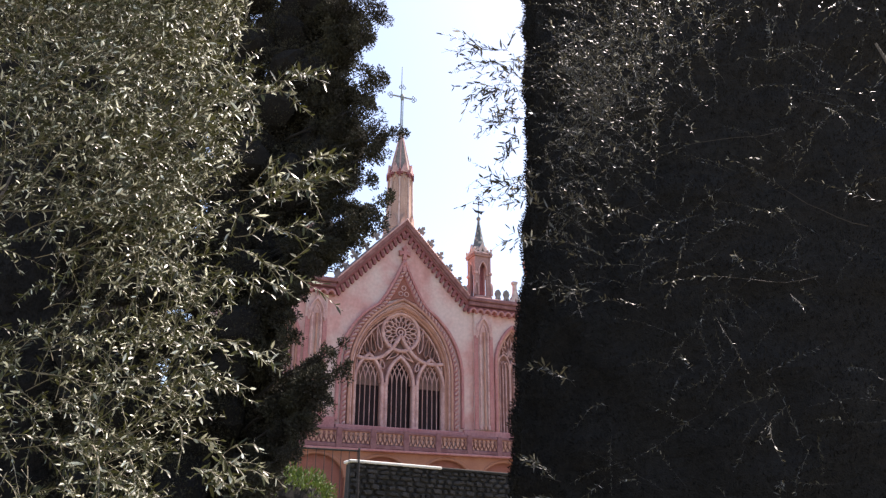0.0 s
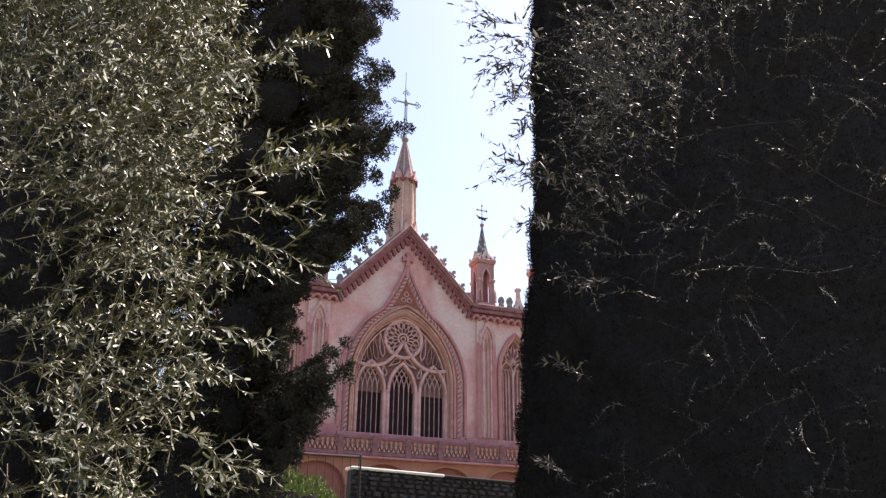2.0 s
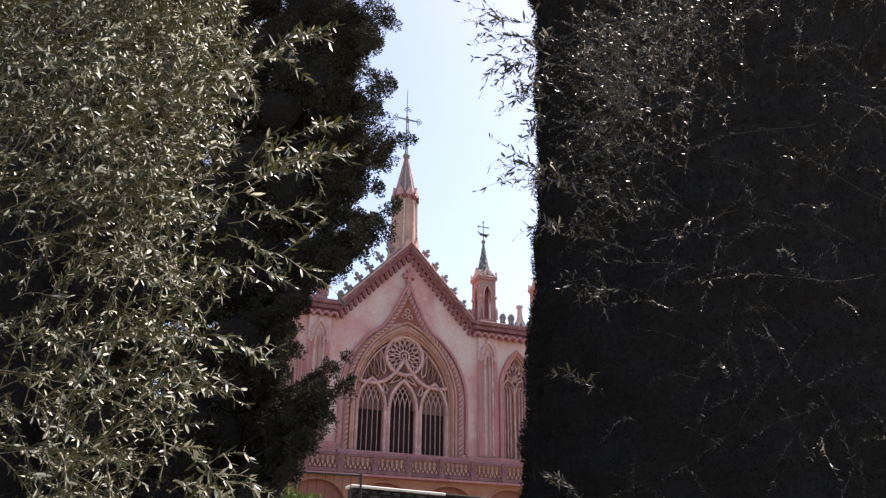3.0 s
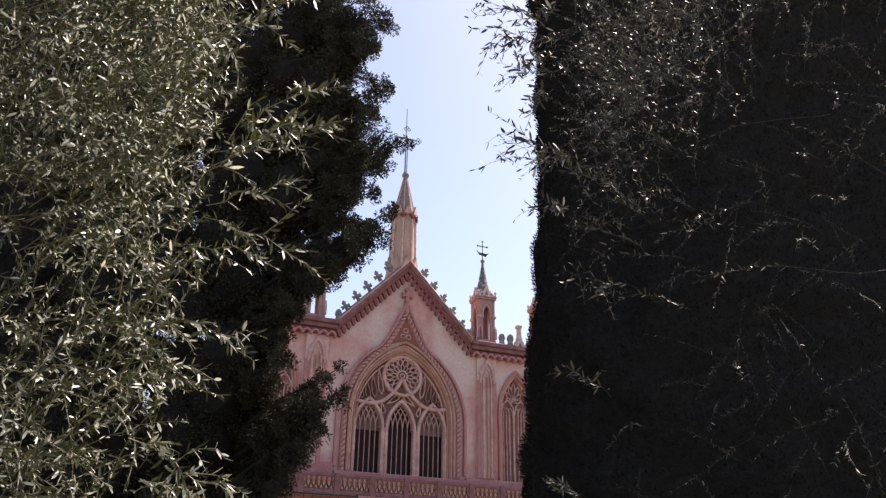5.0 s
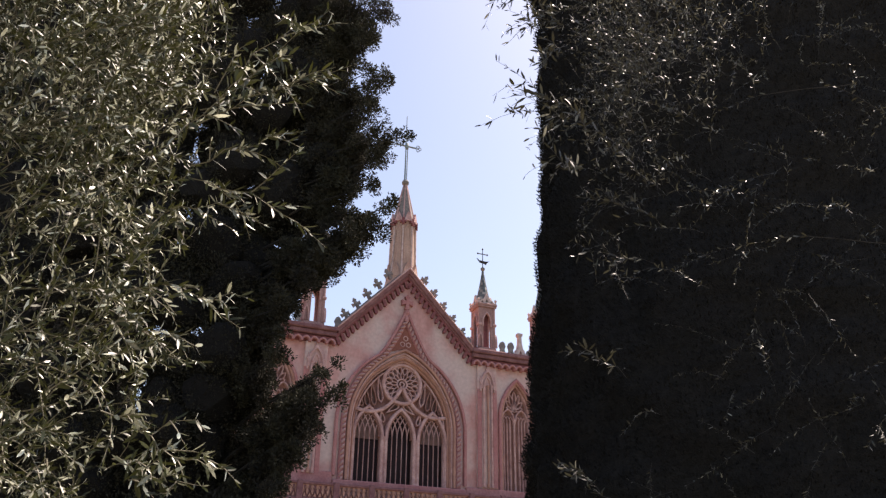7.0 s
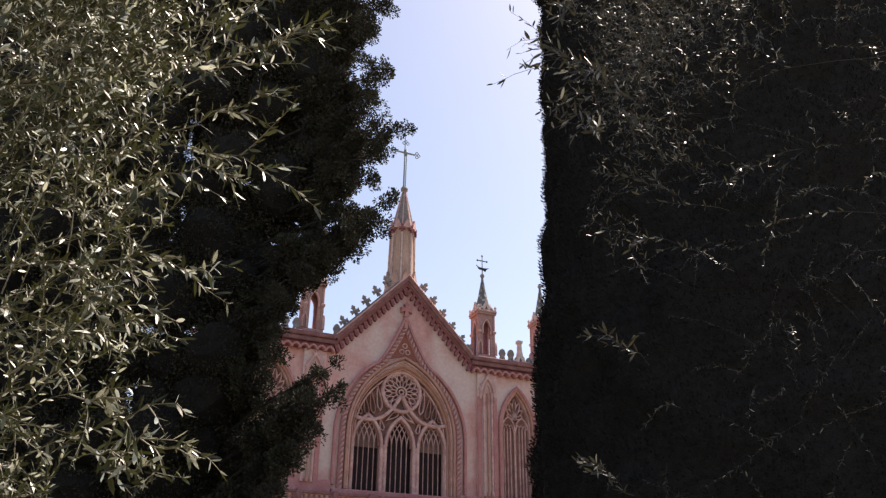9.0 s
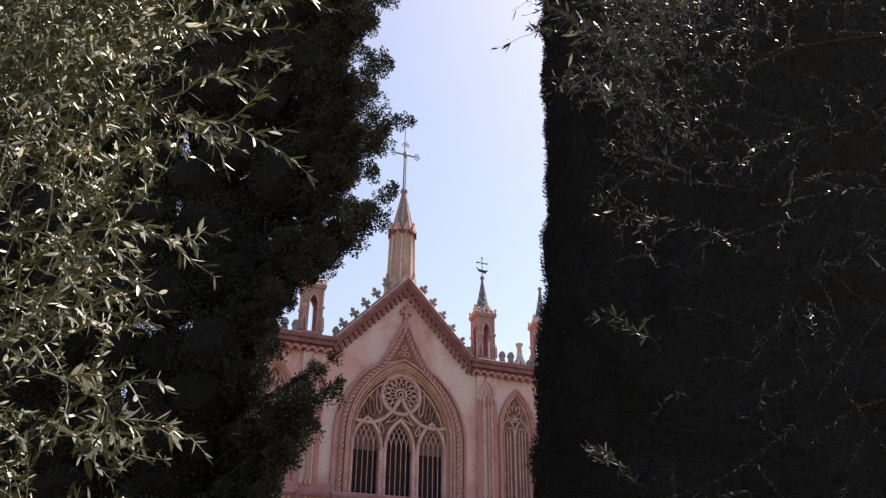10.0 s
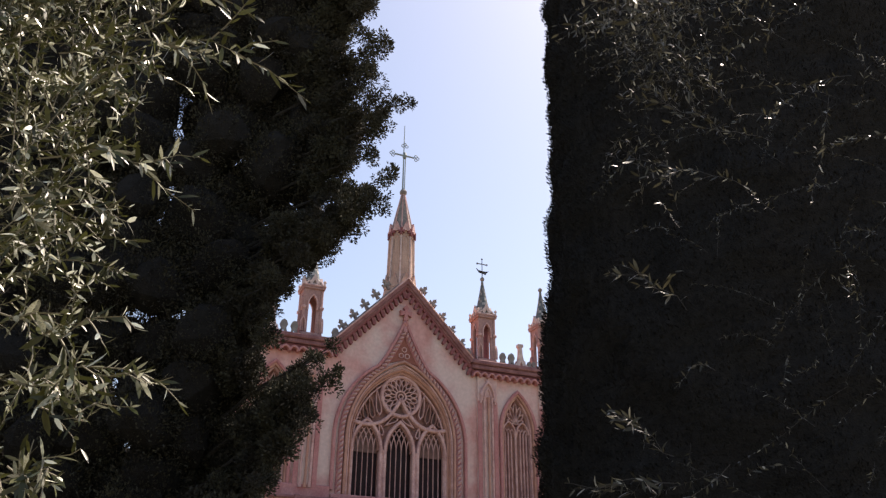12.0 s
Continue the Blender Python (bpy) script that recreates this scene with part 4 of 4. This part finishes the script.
HOLES = [(-2.75, 4.5, 0.08), (-2.5, 4.3, 0.06), (-2.95, 3.5, 0.09), (-3.2, 2.95, 0.1), (-2.6, 3.75, 0.06)]
SPRIG = (np.array([[0, 0, 0], [-0.5, 0.55, 0.08], [0.5, 0.5, 0.1], [0.06, 1, 0]]), [(0, 2, 1), (1, 2, 3)])


def loose_cypress():
    tree = tagged(empty("cypress_tree"), "tall dark cypress with ragged spreading branch clumps", "tree")
    tree.matrix_world = G
    axis = np.array([-2.35, 8.8, 0])
    part("trunk", tube([(axis[0] + 0.06 * math.sin(k), axis[1], 1.2 * k - 0.05) for k in range(10)], [0.17 - 0.014 * k for k in range(10)], 10), DARKBARK, tree)
    P, D, L = [], [], []
    core = bmesh.new()

    def tuft(c, r, cover, lumps, near=0.2):
        """A knot of small lumps of sprigs with gaps between them."""
        n = max(14, int(cover * 40000 * r * r / lumps))
        for _ in range(lumps):
            q = unit(rng.normal(0, 1, 3))
            sub = c + q * r * rng.uniform(near, 0.85)
            rs = r * rng.uniform(0.26, 0.46)
            w = unit(rng.normal(0, 1, (n, 3)))
            p = sub + w * rs * rng.uniform(0.2, 1, (n, 1)) ** 0.5
            P.append(p)
            D.append(w * 0.7 + q * 0.5 + np.array([0.1, 0, 0.35]) + rng.normal(0, 0.5, (n, 3)))
            L.append(rng.uniform(0.014, 0.038, n))

    # solid dark lumps stand in for the shaded depth of the crown
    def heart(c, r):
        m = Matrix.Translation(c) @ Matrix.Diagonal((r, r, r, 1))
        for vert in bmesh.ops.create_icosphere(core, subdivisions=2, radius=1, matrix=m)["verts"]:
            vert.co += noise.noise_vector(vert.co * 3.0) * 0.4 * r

    for u, z, r in BOUGHS:
        tip = np.array([u + 0.1 * r, 7.9, z])
        start = np.array([axis[0], axis[1], max(0.4, z - (0.42 if z < 4 else 0.1) * abs(u - axis[0]) - 0.05)])
        line = line_to(start, tip, 0.05, 6)
        part("branch", tube(line, [0.02, 0.018, 0.016, 0.013, 0.01, 0.007, 0.004], 5), DARKBARK, tree)
        tuft(tip, r * 1.12, 1.0, 14)
        reach = np.linalg.norm(tip - start)
        # side tufts fill the bough towards the trunk
        for k in range(8):
            f = rng.uniform(0.16, 0.6) * min(1.0, 0.9 / reach) + 0.02 * k
            c = tip + (start - tip) * f + np.array([rng.normal(0, 0.03), rng.uniform(-0.05, 0.3), rng.normal(0, 0.06)])
            tuft(c, r * rng.uniform(0.85, 1.25) + 0.08 * f, 0.9, 12)
        for f in (0.42, 0.62, 0.82):
            c = tip + (start - tip) * f + np.array([0, 0.3, 0])
            rr = min(0.3, 0.1 + r)
            heart(c, rr * 0.7)
            tuft(c, rr * 1.15, 0.6, 22)
    # the body of the crown behind the bough ends
    tips_z = [b[1] for b in sorted(BOUGHS, key=lambda b: b[1])]
    tips_u = [b[0] for b in sorted(BOUGHS, key=lambda b: b[1])]
    z = 1.6
    while z < 11.4:
        wide = 1.55 if z < 8 else 1.55 * (11.9 - z) / 3.9
        ze = 1.6 + (z - 1.6) / 1.1
        lim = 1.1 * min(np.interp([ze - 0.45, ze - 0.2, ze, ze + 0.2, ze + 0.4], tips_z, tips_u)) if z < 8.6 else axis[0] + wide
        u = lim - 0.5
        while u > axis[0] - wide:
            r = rng.uniform(0.34, 0.44)
            c = np.array([u + rng.normal(0, 0.06), 8.55 + rng.uniform(-0.2, 0.3), z + rng.normal(0, 0.08)])
            hole = any((c[0] - h[0]) ** 2 + (c[2] - h[1]) ** 2 < (h[2] + 0.03) ** 2 for h in HOLES)
            if not hole:
                heart(c, r * 0.72)
            tuft(c, r * (0.95 if hole else 1.05), 0.65, 46, 0.45)
            u -= 0.42
        z += 0.40
    part("shaded_inner_foliage", core, INNER_SHADE, tree)
    P, D, L = np.concatenate(P), np.concatenate(D), np.concatenate(L)
    keep = np.ones(len(P), bool)
    for hu, hz, hr in HOLES:
        keep &= ((P[:, 0] - hu) ** 2 + (P[:, 2] - hz) ** 2 > hr * hr) | (rng.random(len(P)) < 0.34)
    P, D, L = P[keep], D[keep], L[keep]
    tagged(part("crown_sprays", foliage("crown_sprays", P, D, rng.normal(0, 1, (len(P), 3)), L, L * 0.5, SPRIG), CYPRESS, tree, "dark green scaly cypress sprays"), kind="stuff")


loose_cypress()


def clipped_cypress(label, cu, cv, r, height, density, front, extra=0.0, name="cypress_tree", kind="tree"):
    """A dense clipped column, slightly tapering, with a knobbly surface."""
    tree = tagged(empty(name), label, kind)
    tree.matrix_world = G @ Matrix.Translation((cu, cv, 0))
    part("trunk", tube([(0, 0, -0.05), (0, 0, 0.5), (0, 0, height * 0.8)], [0.2, 0.17, 0.05], 10), BARK, tree)

    def rad(a, z):
        t = z / height
        k = noise.noise(Vector((math.cos(a) * (2.2 + extra) + cu, math.sin(a) * 2.2, z * 1.1))) * 0.10 + noise.noise(Vector((math.cos(a) * 7, math.sin(a) * 7 + cu, z * 3.0))) * 0.085
        taper = (0.93 + 0.07 * math.sin(math.pi * min(1, t * 2.2))) * (1 - 0.2 * t) if t < 0.8 else (1 - 0.16) * 0.93 * math.sqrt(max(0, 1 - ((t - 0.8) / 0.2) ** 2)) + 0.02
        return r * taper + k

    bm = bmesh.new()
    na, nz = 72, 120
    rings = [[bm.verts.new((math.cos(2 * math.pi * i / na) * (rad(2 * math.pi * i / na, z) + extra - 0.03), math.sin(2 * math.pi * i / na) * (rad(2 * math.pi * i / na, z) - 0.03), z))
              for i in range(na)] for z in [0.25 + (height - 0.25) * k / nz for k in range(nz + 1)]]
    for a, b in zip(rings, rings[1:]):
        for i in range(na):
            bm.faces.new((a[i], a[(i + 1) % na], b[(i + 1) % na], b[i]))
    bm.faces.new(rings[0][::-1])
    bm.faces.new(rings[-1])
    part("shaded_inner_foliage", bm, INNER_SHADE, tree)
    n = int(1.5 * density * 2 * math.pi * (r + extra / 2) * height * 0.6)
    A = rng.uniform(front[0], front[1], n)
    Z = rng.uniform(0.3, height, n)
    P = np.array([(math.cos(a) * (rad(a, z) + extra), math.sin(a) * rad(a, z), z) for a, z in zip(A, Z)])
    out = np.stack([np.cos(A), np.sin(A), np.zeros(n)], 1)
    P = P - out * rng.uniform(0.0, 0.06, n)[:, None]
    D = out * 0.7 + np.array([0, 0, 0.7]) + rng.normal(0, 0.4, (n, 3))
    L = rng.uniform(0.02, 0.05, n)
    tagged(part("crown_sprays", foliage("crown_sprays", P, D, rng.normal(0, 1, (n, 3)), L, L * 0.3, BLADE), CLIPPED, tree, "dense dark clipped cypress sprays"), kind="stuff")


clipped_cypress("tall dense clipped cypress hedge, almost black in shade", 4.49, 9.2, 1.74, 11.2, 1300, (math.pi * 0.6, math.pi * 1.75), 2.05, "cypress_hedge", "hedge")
# added behind the olive so that the gaps in its crown stay dark
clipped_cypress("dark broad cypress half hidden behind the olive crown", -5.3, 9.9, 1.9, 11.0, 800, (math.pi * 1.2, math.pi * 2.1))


# ---- rubble wall, gate and bush before the church ----
def rubble_wall():
    w = tagged(empty("wall_garden", at=(-7.4, -16, 2.1)), "dark rubble stone garden wall with a white limewashed cap", "wall", kind="structure")
    w.matrix_world = pose(-7.4, -16, 2.1, 0, 1.9, 0)
    part("wall_core", block(0, 12, 0.06, 0.5, -0.9, 2.1, 0.03), MORTAR, w)
    part("cap", block(-0.06, 2.75, -0.04, 0.56, 2.1, 2.18, 0.02), CAP, w, "white limewashed wall cap")
    part("cap", block(2.752, 12, -0.03, 0.55, 2.1, 2.17, 0.02), MORTAR, w, "dark wall cap")
    shapes = []
    for k in range(8):
        b = bmesh.new()
        bmesh.ops.create_icosphere(b, subdivisions=1, radius=1)
        for v in b.verts:
            v.co = Vector([math.copysign(abs(c) ** 0.55, c) for c in v.co]) + noise.noise_vector(v.co * 1.7 + Vector((k * 9, 0, 0))) * 0.22
        me = bpy.data.meshes.new("stone")
        b.to_mesh(me)
        b.free()
        me.materials.append(RUBBLE)
        shapes.append(me)
    z, n = 0.75, 0
    while z < 2.08 and n < 296:
        h = rng.uniform(0.09, 0.19)
        h = min(h, 2.1 - z)
        x = 0.0
        while x < 6.9 and n < 296:
            wd = rng.uniform(0.12, 0.42)
            part("stone", shapes[n % 8], RUBBLE, w, at=pose(x + wd / 2, 0.05 + rng.uniform(-0.02, 0.02), z + h / 2, rng.uniform(-6, 6), rng.uniform(-11, 11), 0) @ Matrix.Diagonal((wd * rng.uniform(0.38, 0.49), 0.09, h * rng.uniform(0.36, 0.5), 1)))
            x += wd
            n += 1
        z += h


rubble_wall()


def metal_gate():
    g = tagged(empty("metal_gate", at=(-8.95, -16.3, 2.2)), "dark iron bar gate beside the rubble wall", "gate")
    for zc in (0.25, 2.28):
        part("rail", block(0, 1.75, -0.02, 0.02, zc - 0.025, zc + 0.025, 0.006), IRON, g)
    for k in range(8):
        part("bar", tube([(0.05 + 0.235 * k, 0, 0.0), (0.05 + 0.235 * k, 0, 2.28)], [0.009, 0.009], 6), IRON, g)
    part("post", block(1.72, 1.77, -0.025, 0.025, 0, 2.36, 0.01), IRON, g)
    part("post", block(-0.05, 0.0, -0.025, 0.025, 0, 2.36, 0.01), IRON, g)


metal_gate()


def bush():
    t = tagged(empty("bush", at=(-9.82, -17.4, 1.88)), "rounded green garden bush with a hollow kept dark for shade beside the gate", "bush")
    part("stem", tube([(0, 0, -0.1), (0.03, 0, 0.6), (0, 0.02, 1.1)], [0.06, 0.05, 0.03], 6), BARK, t)
    core = bmesh.new()
    bmesh.ops.create_icosphere(core, subdivisions=3, radius=1, matrix=Matrix.Translation((0, 0, 1.0)) @ Matrix.Diagonal((1.4, 0.8, 0.82, 1)))
    for v in core.verts:
        v.co += noise.noise_vector(v.co * 3) * 0.12
    part("shaded_inner_foliage", core, INNER_SHADE, t)
    n = 11000
    q = unit(rng.normal(0, 1, (n, 3)))
    # low front leaves are left out so the dark core stands for shade
    hollow = (q[:, 1] < 0.15) & (q[:, 2] < 0.42) & (np.abs(q[:, 0]) < 0.62)
    q = q[~hollow | (rng.random(n) < 0.06)]
    n = len(q)
    bump = np.array([1 + 0.3 * noise.noise(Vector(x * 3.5)) for x in q])
    P = q * np.array([1.62, 0.98, 0.98]) * bump[:, None] * rng.uniform(0.85, 1.04, n)[:, None] + np.array([0, 0, 1.0])
    D = q * 0.6 + np.array([0, 0, 0.6]) + rng.normal(0, 0.5, (n, 3))
    L = rng.uniform(0.07, 0.15, n)
    tagged(part("leaves", foliage("leaves", P, D, q + rng.normal(0, 0.5, (n, 3)), L, L * 0.27, LEAF8), BUSH, t, "small glossy green leaves"), kind="stuff")


bush()
